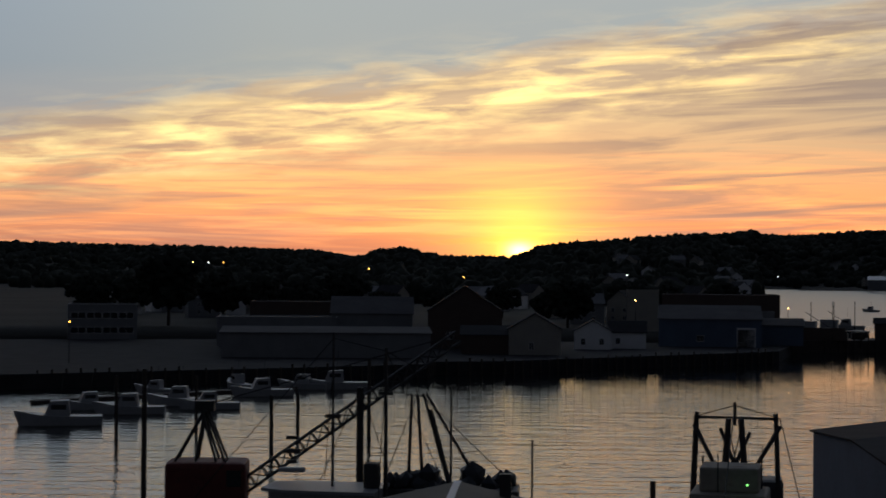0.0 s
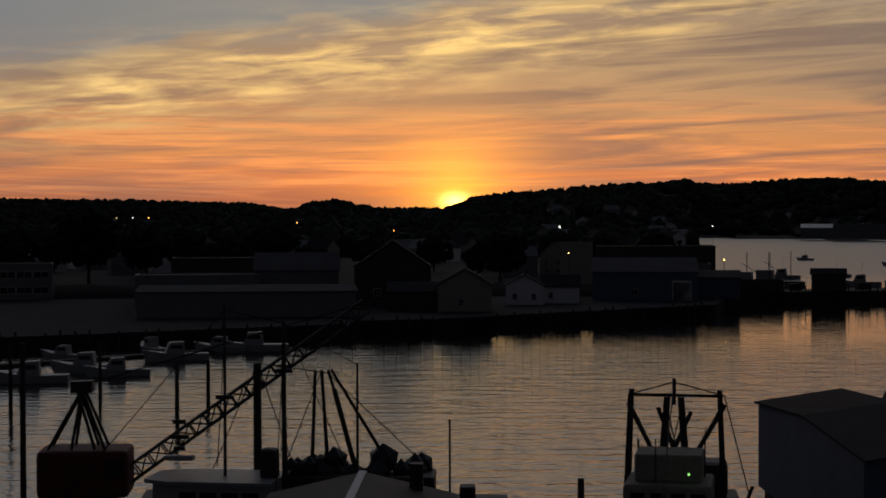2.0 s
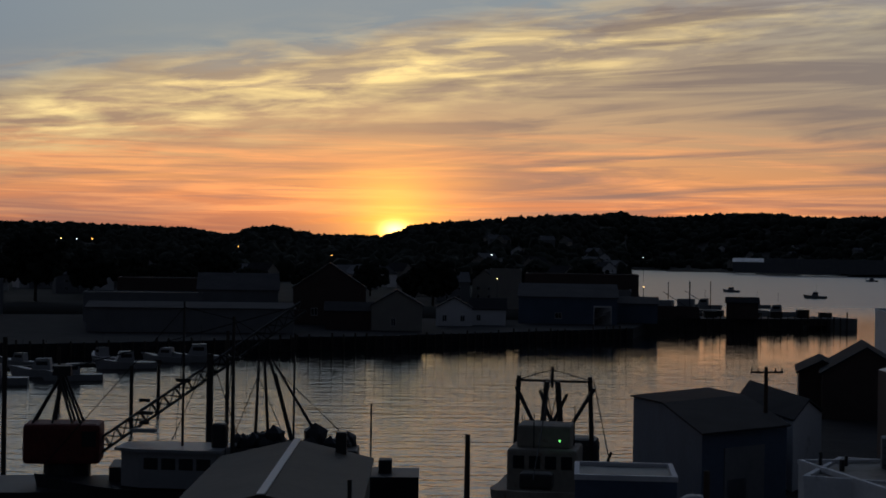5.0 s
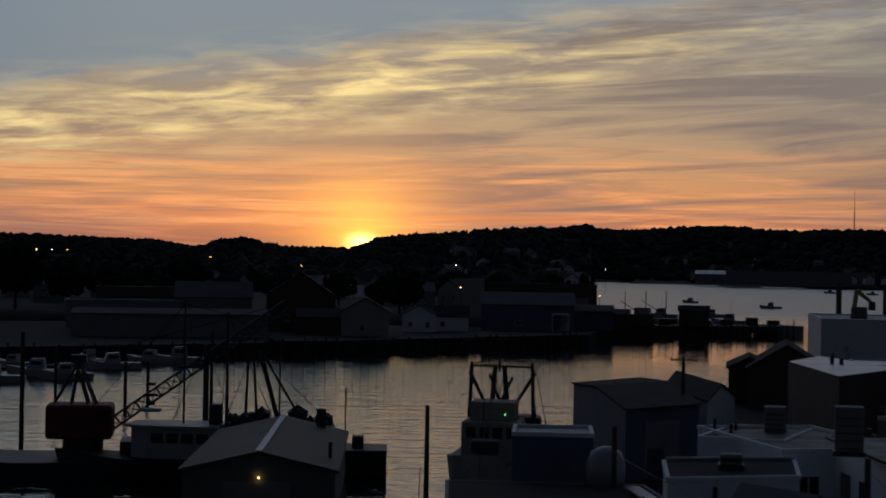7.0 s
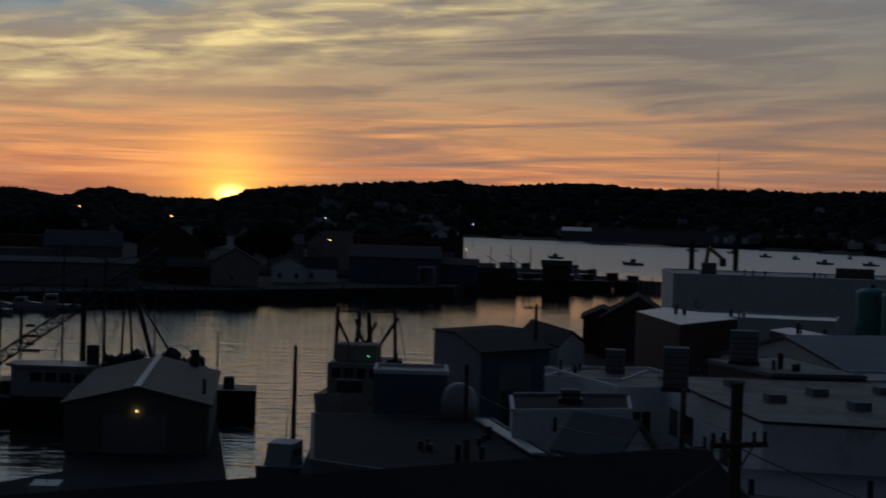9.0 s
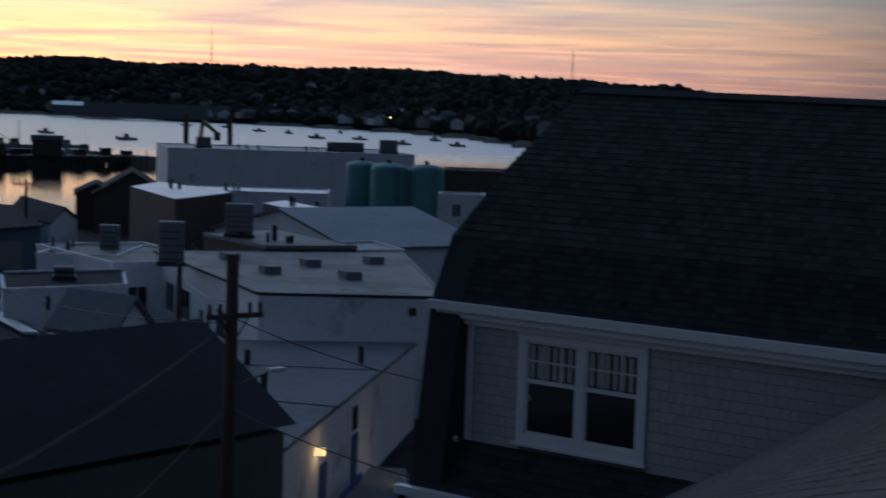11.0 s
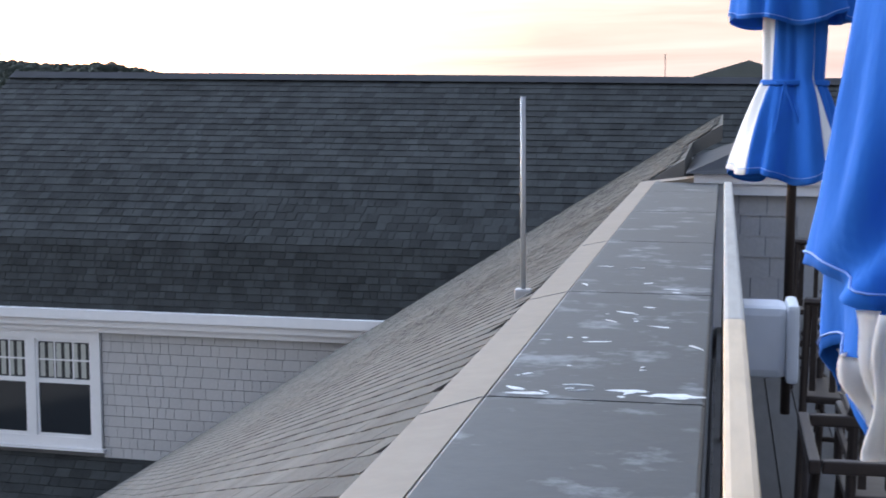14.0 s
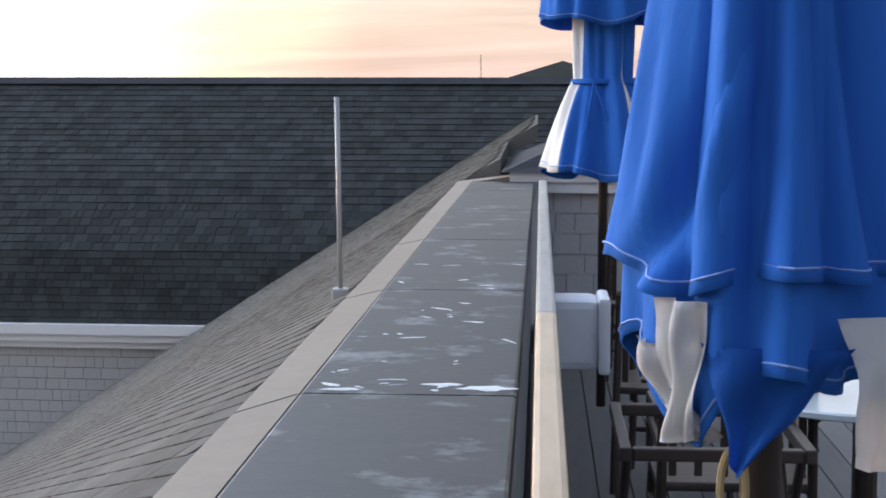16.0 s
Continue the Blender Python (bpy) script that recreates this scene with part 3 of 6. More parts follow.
building("brown_house", "big brown gabled house with a steep dark roof", -1.05, 390, 16, 22, 2.4, 10.5, 15.8, BROWNWALL, ROOFDARK, windows=[("f", -4, 2, 1.4, 1.6), ("f", 2.5, 2, 1.4, 1.6)])
building("house_wing", "low brown wing with a dark lean roof", -0.3, 368, 11, 12, 2.4, 6.2, 7.8, BROWNWALL, ROOFDARK, ridge="x")
building("warehouse", "long low grey waterfront warehouse with a pale roof edge", -5.4, 350, 40, 22, 2.4, 7.0, 7.8, GREYWALL, FARROOF, ridge="x")
building("hall", "grey hipped hall behind the warehouse", -4.0, 400, 18, 20, 2.4, 9.5, 13.0, GREYWALL, FARROOF, ridge="x")
building("low_store", "long flat-roofed store with a pale fascia", -7.0, 395, 26, 16, 2.4, 8.6, 9, GREYWALL, FARROOF, ridge="0")
building("dark_mill", "wide dark flat-roofed block with tiny skylights", -5.4, 470, 42, 20, 2.4, 10.5, 10, BROWNWALL, ROOFDARK, ridge="0")
off_b = building("office_block", "two-storey grey office block with ribbon windows", -12.5, 430, 16, 14, 2.4, 10.4, 10, GREYWALL, FARROOF, ridge="0",
                 windows=[("f", -7.4 + 3.7 * k, z, 3.5, 1.5) for k in range(4) for z in (1.4, 4.9)])
building("cottage", "small white gabled cottage on the wharf", 3.0, 392, 8, 9, 2.4, 6.4, 8.6, WHITE, ROOFDARK, windows=[("f", -2.6, 1.0, 1, 1.4), ("f", 1.4, 1.0, 1, 1.4)])
building("cottage", "small white gabled cottage on the wharf", 4.1, 398, 8, 9, 2.4, 6.0, 8.2, WHITE, ROOFDARK, ridge="x", windows=[("f", -2.6, 1.0, 1, 1.4)])
building("freezer_block", "wide dark flat-roofed freezer plant", 7.2, 520, 34, 26, 2.4, 12.6, 13, BROWNWALL, ROOFDARK, ridge="0")
building("beige_block", "beige box-shaped plant house on a roof", 4.7, 500, 9, 9, 2.4, 14.0, 14, BEIGEWALL, FARROOF, ridge="0")
building("grey_block", "small pale grey flat-roofed block", 8.3, 440, 7, 8, 2.4, 9.6, 9, GREYWALL, FARROOF, ridge="0")
house_kinds = []
for n_, (wm, rm, w_, dp_, ze_, zr_) in enumerate(((WHITE, ROOFDARK, 9, 10, 6, 9), (GREYWALL, ROOFGREY, 11, 9, 6.5, 9.5), (BEIGEWALL, ROOFDARK, 8, 12, 7, 10.5))):
    house_kinds.append(building("house", ("white", "grey", "beige")[n_] + " gabled wooden house among the far trees", -12 + 1.5 * n_, 640 + 30 * n_, w_, dp_, 2.5, 2.5 + ze_, 2.5 + zr_, wm, rm,
                                ridge="y" if n_ != 1 else "x", windows=[("f", -2.5, 1, 1.1, 1.4), ("f", 1.4, 1, 1.1, 1.4), ("f", -2.5, 3.6, 1.1, 1.4), ("f", 1.4, 3.6, 1.1, 1.4)], category="house", group="hillside houses"))
for k in range(95):
    if k < 30:
        a = rng.uniform(-13, 8.3)
        d = rng.uniform(560, 900)
    elif k < 50:
        a, d = rng.uniform(2, 8.6), rng.uniform(900, 1500)
    else:
        a = rng.uniform(12, 33)
        s = lerp_table(SHORE, a)
        d = s + 12 + (lerp_table(RIDGE, a) - s) * 0.6 * rng.random() ** 1.5
    copy_thing(house_kinds[k % 3], Matrix.Translation(pol(a, d, ground_height(a, d) + 3.0 * (d > 900))) @ pose(0, 0, 0, 0, 0, -a + rng.uniform(-50, 50)))
building("factory", "long low grey factory on the far shore of the bay", 16.0, 1730, 150, 30, 2.4, 17, 18, GREYWALL, ROOFGREY, ridge="0")
building("factory", "long pale-roofed factory shed on the far shore", 13.6, 1800, 70, 30, 2.4, 13, 17, GREYWALL, ROOFMETAL, ridge="x")
mast = thing("radio_mast", Matrix.Translation(pol(17.8, 2700, 60)), "tall thin lattice radio mast on the ridge", "mast")
part("mast", tubem((0, 0, 0), (0, 0, 55), 1.1, 0.8, n=5), STEEL, mast)
part("antenna", tubem((0, 0, 55), (0, 0, 88), 0.4, 0.15, n=5), STEEL, mast)
mast = thing("radio_mast", Matrix.Translation(pol(30.3, 2000, 50)), "tall thin radio mast on the ridge", "mast")
part("mast", tubem((0, 0, 0), (0, 0, 48), 0.7, 0.4, n=5), STEEL, mast)


def lamp_post(az, d, z0, h, glow, r=0.32, label="thin street lamp with a lit globe"):
    th = thing("street_lamp", Matrix.Translation(pol(az, d, z0)), label, "street lamp")
    part("pole", tubem((0, 0, 0), (0, 0, h), 0.09, 0.06, n=6), STEEL, th)
    bm = bmesh.new()
    bmesh.ops.create_icosphere(bm, subdivisions=1, radius=r)
    bmesh.ops.translate(bm, verts=bm.verts, vec=(0, 0, h + r * 0.6))
    part("globe", bm, glow, th)


for a_, d_, el_, g_ in ((-1.08, 560, -0.10, ORANGE), (4.23, 560, 0.0, COOL), (4.4, 440, -0.75, WARM), (-9.0, 700, 0.3, ORANGE), (-9.5, 700, 0.3, COOL), (-10.0, 700, 0.3, WARM), (-4.2, 620, 0.15, ORANGE),
                        (-13.2, 330, -1.45, ORANGE), (9.15, 430, -0.95, WARM), (9.4, 1000, -0.05, COOL), (24.0, 1500, -0.2, WARM), (3.0, 640, -0.45, COOL)):
    zt = EYE_Z + d_ * math.tan(radians(el_))
    z_ = max(2.4, ground_height(a_, d_))
    lamp_post(a_, d_, z_, max(2.5, zt - z_), g_, r=0.09 + d_ * 0.00016)


# ---- boats ----
def hull_bm(length, beam, depth, bow=0.35, sheer=0.6):
    """A boat's hull along +y, stern at -length/2, waterline at z = 0."""
    bm = bmesh.new()
    rows_ = []
    n = 12
    for k in range(n + 1):
        t = k / n
        y = (t - 0.5) * length
        wd = beam / 2 * (1 - max(0, (t - (1 - bow)) / bow) ** 2) * (0.85 + 0.15 * min(1, t * 4))
        wd = max(wd, 0.04)
        top = depth + sheer * max(0, t - 0.4) ** 2 * 3
        rows_.append([bm.verts.new(p) for p in ((-wd, y + (t > 0.99) * 0.6, top), (-wd * 0.86, y, 0.1), (-wd * 0.3, y - (t > 0.9) * 0.5, -0.8), (wd * 0.3, y - (t > 0.9) * 0.5, -0.8), (wd * 0.86, y, 0.1), (wd, y + (t > 0.99) * 0.6, top))])
    for a, b in zip(rows_, rows_[1:]):
        for i in range(5):
            bm.faces.new((a[i], b[i], b[i + 1], a[i + 1]))
        bm.faces.new((a[5], b[5], b[0], a[0]))
    bm.faces.new(rows_[0])
    bm.faces.new(rows_[-1][::-1])
    return bm


def motor_boat(az, d, length, turn, label="white motor boat with a small cabin lying at its float", hullm=None, group="moored boats"):
    th = thing("motor_boat", Matrix.Translation(pol(az, d, 0)) @ pose(0, 0, 0, 0, 0, -az + turn), label, "boat", group)
    L = length
    part("hull", hull_bm(L, L * 0.32, L * 0.12), hullm or BOATWHITE, th)
    cab = part("cabin", prismm([(-L * 0.12, L * 0.12), (L * 0.2, L * 0.12), (L * 0.12, L * 0.3), (-L * 0.1, L * 0.31)], -L * 0.1, L * 0.1, axis="x"), BOATWHITE, th)
    part("window", boxm(-L * 0.102, L * 0.102, -L * 0.07, L * 0.11, L * 0.2, L * 0.26), GLASS, cab)
    part("antenna", tubem((0, 0, L * 0.3), (0, -0.3, L * 0.62), 0.03, n=5), STEEL, th)
    return th


for a_, d_, L_, t_ in ((-9.6, 268, 9, 80), (-8.7, 262, 8, 95), (-7.2, 285, 9, 100), (-6.0, 300, 8, 70), (-5.0, 300, 10, 90), (-11.0, 255, 9, 85), (-12.2, 262, 8, 100), (-10.4, 290, 7, 60), (-12.9, 240, 10, 90), (-8.0, 300, 8, 20)):
    motor_boat(a_, d_, L_, t_)
for a_, d_, L_, t_ in ((11.3, 620, 12, 80), (13.0, 640, 10, 100), (13.6, 560, 12, 85), (15.0, 800, 10, 90), (12.3, 900, 9, 60), (19.5, 1200, 9, 70), (20.5, 1150, 9, 30), (21.5, 1000, 10, 80), (23.0, 1000, 9, 100), (24.5, 900, 9, 70),
                       (22.3, 1250, 9, 10), (25.6, 1050, 10, 40), (26.4, 900, 9, 90), (18.4, 1350, 9, 90), (17.0, 1400, 10, 70)):
    motor_boat(a_, d_, L_, t_, "small boat riding at a mooring in the bay", group="boats in the bay")
# dark trawlers behind the pier
for a_, d_ in ((10.2, 520), (10.9, 540)):
    th = thing("trawler", Matrix.Translation(pol(a_, d_, 0)) @ pose(0, 0, 0, 0, 0, 70), "dark trawler with masts lying beyond the pier", "fishing boat")
    part("hull", hull_bm(18, 5, 2.2), DARKHULL, th)
    part("wheelhouse", boxm(-1.8, 1.8, 0, 5, 2.2, 5.5), BOATWHITE, th)
    for y_ in (-5, 1.5):
        part("mast", tubem((0, y_, 2), (0, y_, 11), 0.12, n=6), STEEL, th)
    part("boom", tubem((0, -5, 3), (0, 3, 8), 0.09, n=6), STEEL, th)

# floats and piles in the marina
for a_, d_, h_ in ((-9.85, 168, 11.2), (-11.2, 225, 7), (-6.7, 215, 5.5), (-6.0, 232, 4.5), (-9.0, 240, 6), (-3.9, 225, 9)):
    bm = tubem((0, 0, -3), (0, 0, h_), 0.24, 0.2, n=8)
    ob = solo("mooring_post", bm, TIMBER, "tall dark timber mooring post standing in the water", "mooring post", group="mooring posts")
    ob.location = pol(a_, d_, 0)
bm = bmesh.new()
slab(bm, [pol(-14, 272), pol(-4.6, 306), pol(-4.6, 309), pol(-14, 275)], -0.2, 0.45)
solo("float", bm, TIMBER, "long low wooden marina float", "float")

# ---- crane barge ----
barge = thing("crane_barge", Matrix.Translation(pol(-7.6, 150, 0)) @ pose(0, 0, 0, 0, 0, 4), "work barge carrying a dark red lattice-boom crane", "barge")
part("hull", prismm([(-10.5, 1.7), (-9.2, -0.8), (8, -0.8), (8, 1.5), (-6, 1.5)], -4.5, 4.5), DARKHULL, barge)
part("deck_house", boxm(2.6, 6.4, -2.5, 2, 1.5, 3.0), STEEL, barge)
cab = part("crane_cab", bevel_box(-3.6, 1.9, -1.9, 1.9, 3.1, 6.0, 0.35), REDPAINT, barge, "dark red riveted crane house")
part("window", boxm(0.6, 1.6, -1.96, -1.905, 4.4, 5.5), GLASS, cab)
part("turntable", tubem((-0.6, 0, 1.5), (-0.6, 0, 3.1), 1.7, n=16), STEEL, barge)
gantry = part("gantry_head", boxm(-1.7, -0.4, -0.6, 0.6, 9.4, 10.1), STEEL, barge)
for y_ in (-1.0, 1.0):
    for x0_, x1_ in ((-3.0, -1.0), (-1.6, -1.0), (0.4, -1.0), (-0.2, -1.3)):
        part("gantry_strut", tubem((x0_, y_, 6.0), (x1_, y_ * 0.5, 9.6), 0.1, n=6), STEEL, barge)


def lattice(parent, a, b, s0, s1, n, name="boom", material=STEEL):
    bm = bmesh.new()
    a, b = Vector(a), Vector(b)
    d = (b - a).normalized()
    side = Vector((0, 1, 0))
    up = d.cross(side).normalized()
    def c(t, i):
        s = s0 + (s1 - s0) * t
        return a.lerp(b, t) + side * s * (1 if i in (0, 1) else -1) + up * s * (1 if i in (0, 3) else -1)
    for i in range(4):
        tube(bm, c(0, i), c(1, i), 0.09, n=5)
    for k in range(n):
        for i in range(4):
            tube(bm, c(k / n, i), c((k + 1) / n, (i + 1) % 4), 0.05, n=4)
            tube(bm, c(k / n, i), c(k / n, (i + 1) % 4), 0.05, n=4)
    return part(name, bm, material, parent)


lattice(barge, (1.4, 0, 4.0), (16.5, 3, 14.5), 0.45, 0.4, 18)
bm = bmesh.new()
for y_ in (-0.3, 0.3):
    tube(bm, (-1.0, y_, 9.8), (16.3, 3 + y_, 14.6), 0.03, n=4)
part("stay", bm, WIRE, barge)

# ---- work boat with a white wheelhouse ----
wb = thing("fishing_boat", Matrix.Translation(pol(-5.0, 146, 0)) @ pose(0, 0, 0, 0, 0, 82), "fishing boat with a white round-fronted wheelhouse and masts full of rigging", "fishing boat")
part("hull", hull_bm(18.5, 5.4, 1.8), DARKHULL, wb)
bm = bmesh.new()
prof = [(-2.3, -4), (2.3, -4), (2.3, 1.5), (1.5, 3.0), (-1.5, 3.0), (-2.3, 1.5)]
slab(bm, prof, 2.0, 4.5)
wh = part("wheelhouse", bm, BOATWHITE, wb)
bm = bmesh.new()
slab(bm, [(x * 1.12, y * 1.12 + 0.1) for x, y in prof], 4.5, 4.72)
part("roof", bm, BOATWHITE, wh)
for k in range(4):
    part("window", boxm(2.302, 2.34, -3.6 + k * 1.25, -2.6 + k * 1.25, 3.3, 4.1), GLASS, wh)
    part("window", boxm(-2.34, -2.302, -3.6 + k * 1.25, -2.6 + k * 1.25, 3.3, 4.1), GLASS, wh)
for y_, h_, r_ in ((-1.0, 15.0, 0.11), (-4.6, 14, 0.16), (-9, 11.5, 0.1)):
    part("mast", tubem((0, y_, 2), (0, y_, h_), r_, r_ * 0.7, n=6), STEEL, wb)
part("boom", tubem((0, -9.5, 3), (0, -7.6, 10), 0.16, n=6), STEEL, wb)
for y_, z_, w_ in ((1.8, 7.0, 1.2), (1.8, 7.9, 0.8), (-1, 9.4, 1.1), (-4.6, 11, 1.0), (1.8, 6.3, 0.7)):
    part("crosstree", boxm(-0.08, 0.08, y_ - w_ / 2, y_ + w_ / 2, z_ - 0.12, z_ + 0.12), STEEL, wb)
part("radar", bevel_box(-0.3, 0.3, 0.9, 2.7, 5.6, 5.9, 0.1), BOATWHITE, wb)
part("funnel", bevel_box(-0.6, 0.6, -4.2, -3.2, 4.6, 6.4, 0.2), STEEL, wb)
bm = bmesh.new()
for a, b in (((0, -1, 14.6), (0, 9, 3.2)), ((0, -1, 14.6), (0, -4.6, 13.8)), ((0, -4.6, 13.8), (0, -9.5, 3)), ((0, -4.6, 13.8), (0, -9, 11.4)), ((1.9, -4.4, 2.2), (0, -4.6, 13)), ((-1.9, -4.4, 2.2), (0, -4.6, 13)), ((1.9, 0, 5), (0, -1, 13))):
    tube(bm, a, b, 0.03, n=4)
part("rigging", bm, WIRE, wb)

# ---- second boat with nets, behind the shed ----
nb = thing("fishing_boat", Matrix.Translation(pol(-1.8, 150, 0)) @ pose(0, 0, 0, 0, 0, 88), "dark fishing boat piled with nets under an A-frame", "fishing boat")
part("hull", hull_bm(20, 6, 2.4), DARKHULL, nb)
bm = bmesh.new()
rs = np.random.RandomState(8)
for k in range(60):
    v = ico_v * (0.7 + 0.6 * rs.rand(len(ico_v), 1)) * rs.uniform(0.5, 0.9) + (rs.uniform(-1.6, 1.6), rs.uniform(-4.8, 3.4), 3.6 + rs.uniform(-0.6, 1.3))
    vv = [bm.verts.new(p) for p in v]
    for f in ico_f:
        bm.faces.new([vv[i] for i in f])
part("net_pile", bm, DARKHULL, nb, "heaped dark fishing net")
part("deck_house", bevel_box(-2, 2, -5.5, 4, 2.3, 4.2, 0.2), STEEL, nb)
for (y0, y1) in ((0.4, 1.2), (2.2, 1.6), (-1.8, 1.0), (3.2, 2.0)):
    part("a_frame", tubem((0, y0 - 1.0, 4.4), (0.2, y1, 10.6), 0.13, 0.1, n=6), STEEL, nb)
part("mast", tubem((0, 5.6, 2), (0, 5.6, 11.0), 0.27, 0.25, n=10), STEEL, nb, "thick dark mast")
part("antenna", tubem((0, -6.4, 2), (0, -6.4, 7.5), 0.07, n=5), STEEL, nb)
part("winch", bevel_box(-0.8, 0.8, -8.0, -7.0, 2.2, 3.4, 0.15), STEEL, nb)
bm = bmesh.new()
for a, b in (((0, 1.2, 10.4), (0, -4.5, 5)), ((0, 1.2, 10.4), (0, 5.6, 11)), ((0, 5.6, 11), (0, 3.5, 5)), ((0, 5.6, 11), (0, 9, 3)), ((0, 1.6, 10.5), (0, 3.9, 4.6))):
    tube(bm, a, b, 0.035, n=4)
part("rigging", bm, WIRE, nb)

# ---- shed on the near wharf ----
shed = building("wharf_shed", "low-gabled shed with a brownish metal roof and pale ridge flashing", -2.05, 112, 9.6, 24, 1.8, 5.0, 6.1, GREENWALL, ROOFTEAL, turn=-4, over=0.25, doors=[("f", -2.2, 0, 4.2, 2.6, GREYWALL)])
part("ridge_flashing", boxm(-0.22, 0.22, -0.3, 24.3, 4.52, 4.58), TRIM, shed)
part("lamp", boxm(-0.05, 0.05, -0.22, -0.12, 2.8, 2.88), WARM, shed, "small lit wall lamp over the door")
part("chimney", boxm(2.6, 3.3, 22.5, 23.2, 3.6, 5.2), STEEL, shed)
part("vent", tubem((4.3, 5, 3.2), (4.3, 5, 4.6), 0.12, n=8), STEEL, shed)

# ---- trawler at the right-hand berth ----
tr = thing("trawler", Matrix.Translation(pol(5.7, 136, 0)) @ pose(0, 0, 0, 0, 0, 168), "rust-streaked steel trawler with gallows, masts and rigging", "fishing boat")
part("hull", hull_bm(24, 7, 3.6, sheer=1.2), RUSTHULL, tr)
wh = part("wheelhouse", bevel_box(-2.2, 2.2, 1.5, 6, 3.6, 6.6, 0.2), RUSTHULL, tr)
for k in range(4):
    part("window", boxm(-1.9 + k, -1.2 + k, 6.0, 6.04, 5.4, 6.2), GLASS, wh)
part("running_light", boxm(-1.15, -1.05, 6.05, 6.15, 7.15, 7.25), glow_mat("green_light", (0.2, 1.0, 0.25), 1.2), tr)
for x_ in (-2.6, 2.7):
    part("gallows", tubem((x_, -2, 3.4), (x_ * 0.9, -2, 10.6), 0.2, 0.16, n=6), STEEL, tr)
for x_ in (-0.9, 0.9):
    part("mast", tubem((x_, 0, 3.4), (x_ * 0.4, 0, 10.4), 0.26, 0.2, n=6), STEEL, tr)
part("crossbar", boxm(-2.5, 2.6, -2.06, -1.94, 10.2, 10.36), STEEL, tr)
for x_, y_, h_ in ((-1.7, 3.0, 9.2), (1.6, 2.4, 8.4), (0.6, 5.0, 8.8), (-0.5, 4.6, 7.9), (2.2, -4.5, 7.6), (-2.2, -6.5, 6.8)):
    part("aerial", tubem((x_, y_, 3.6), (x_ * 1.05, y_, h_), 0.06, 0.03, n=5), STEEL, tr)
for a, b in (((-2.6, -2, 9.8), (-0.6, 0, 6.4)), ((2.6, -2, 9.8), (0.6, 0, 6.4)), ((-1.4, 0, 4), (1.0, -2, 9.6)), ((1.6, 0, 4), (-0.8, -2, 9.4))):
    part("strut", tubem(a, b, 0.15, 0.12, n=6), STEEL, tr)
part("upper_house", bevel_box(-1.7, 1.7, 1.9, 5.0, 6.6, 8.0, 0.15), RUSTHULL, tr)
part("bulwark_tyre", tubem((-3.6, 6, 2.6), (-3.75, 6, 2.6), 0.55, n=14), STEEL, tr)
part("anchor_winch", bevel_box(-1.0, 1.0, 8.2, 9.6, 4.6, 5.6, 0.2), STEEL, tr)
part("top_mast", tubem((0, 0, 10), (0, 0, 11.4), 0.1, n=6), STEEL, tr)
part("net_drum", bevel_box(-2.6, 2.6, -9, -6, 3.6, 6.0, 0.5), STEEL, tr)
bm = bmesh.new()
for a, b in (((-2.6, -2, 10.3), (-4.2, 4, 5.2)), ((0, 0, 11.3), (0, 11, 5.4)), ((2.6, -2, 10.3), (3.4, -8, 3.8)), ((0, 0, 11.2), (2.6, -2, 10.3)), ((0, 0, 11.2), (-2.6, -2, 10.3)), ((-0.4, 0, 10), (0.9, 0, 4)), ((0.4, 0, 10), (-0.9, 0, 4))):
    tube(bm, a, b, 0.035, n=4)
part("rigging", bm, WIRE, tr)
part("davit", tubem((-3.2, 4, 3.8), (-4.2, 4.2, 6.4), 0.1, n=6), STEEL, tr)
motor_boat(3.1, 112, 9, 160, "white lobster boat with a square wheelhouse at the wharf")
motor_boat(-5.0, 96, 8, 170, "small white boat moored beside the shed")

# ---- near waterfront roofs ----
building("tower_shed", "tall white and blue-grey ice tower", 7.4, 106, 4.8, 5, 1.8, 8.1, 8, BLUEWALL, ROOFGREY, ridge="0", trim=WHITE)
building("white_block", "white rendered block with a parapet", 13.4, 112, 5.4, 9, 1.8, 7.5, 7, WHITE, ROOFTAN, ridge="0", turn=-14, windows=[("f", 1.2, 4.2, 0.9, 0.9)])
building("gable_shed", "small grey-roofed shed with a white gable end", 15.3, 79, 2.6, 3.8, 1.8, 7.2, 8.6, WHITE, ROOFGREY, turn=48)
building("dark_gable", "dark gabled warehouse on the quay", 15.2, 205, 9, 16, 1.8, 6.6, 9.3, BROWNWALL, ROOFDARK)
building("dark_gable", "dark gabled warehouse on the quay", 14.0, 212, 5, 12, 1.8, 6.2, 7.4, BROWNWALL, ROOFDARK)


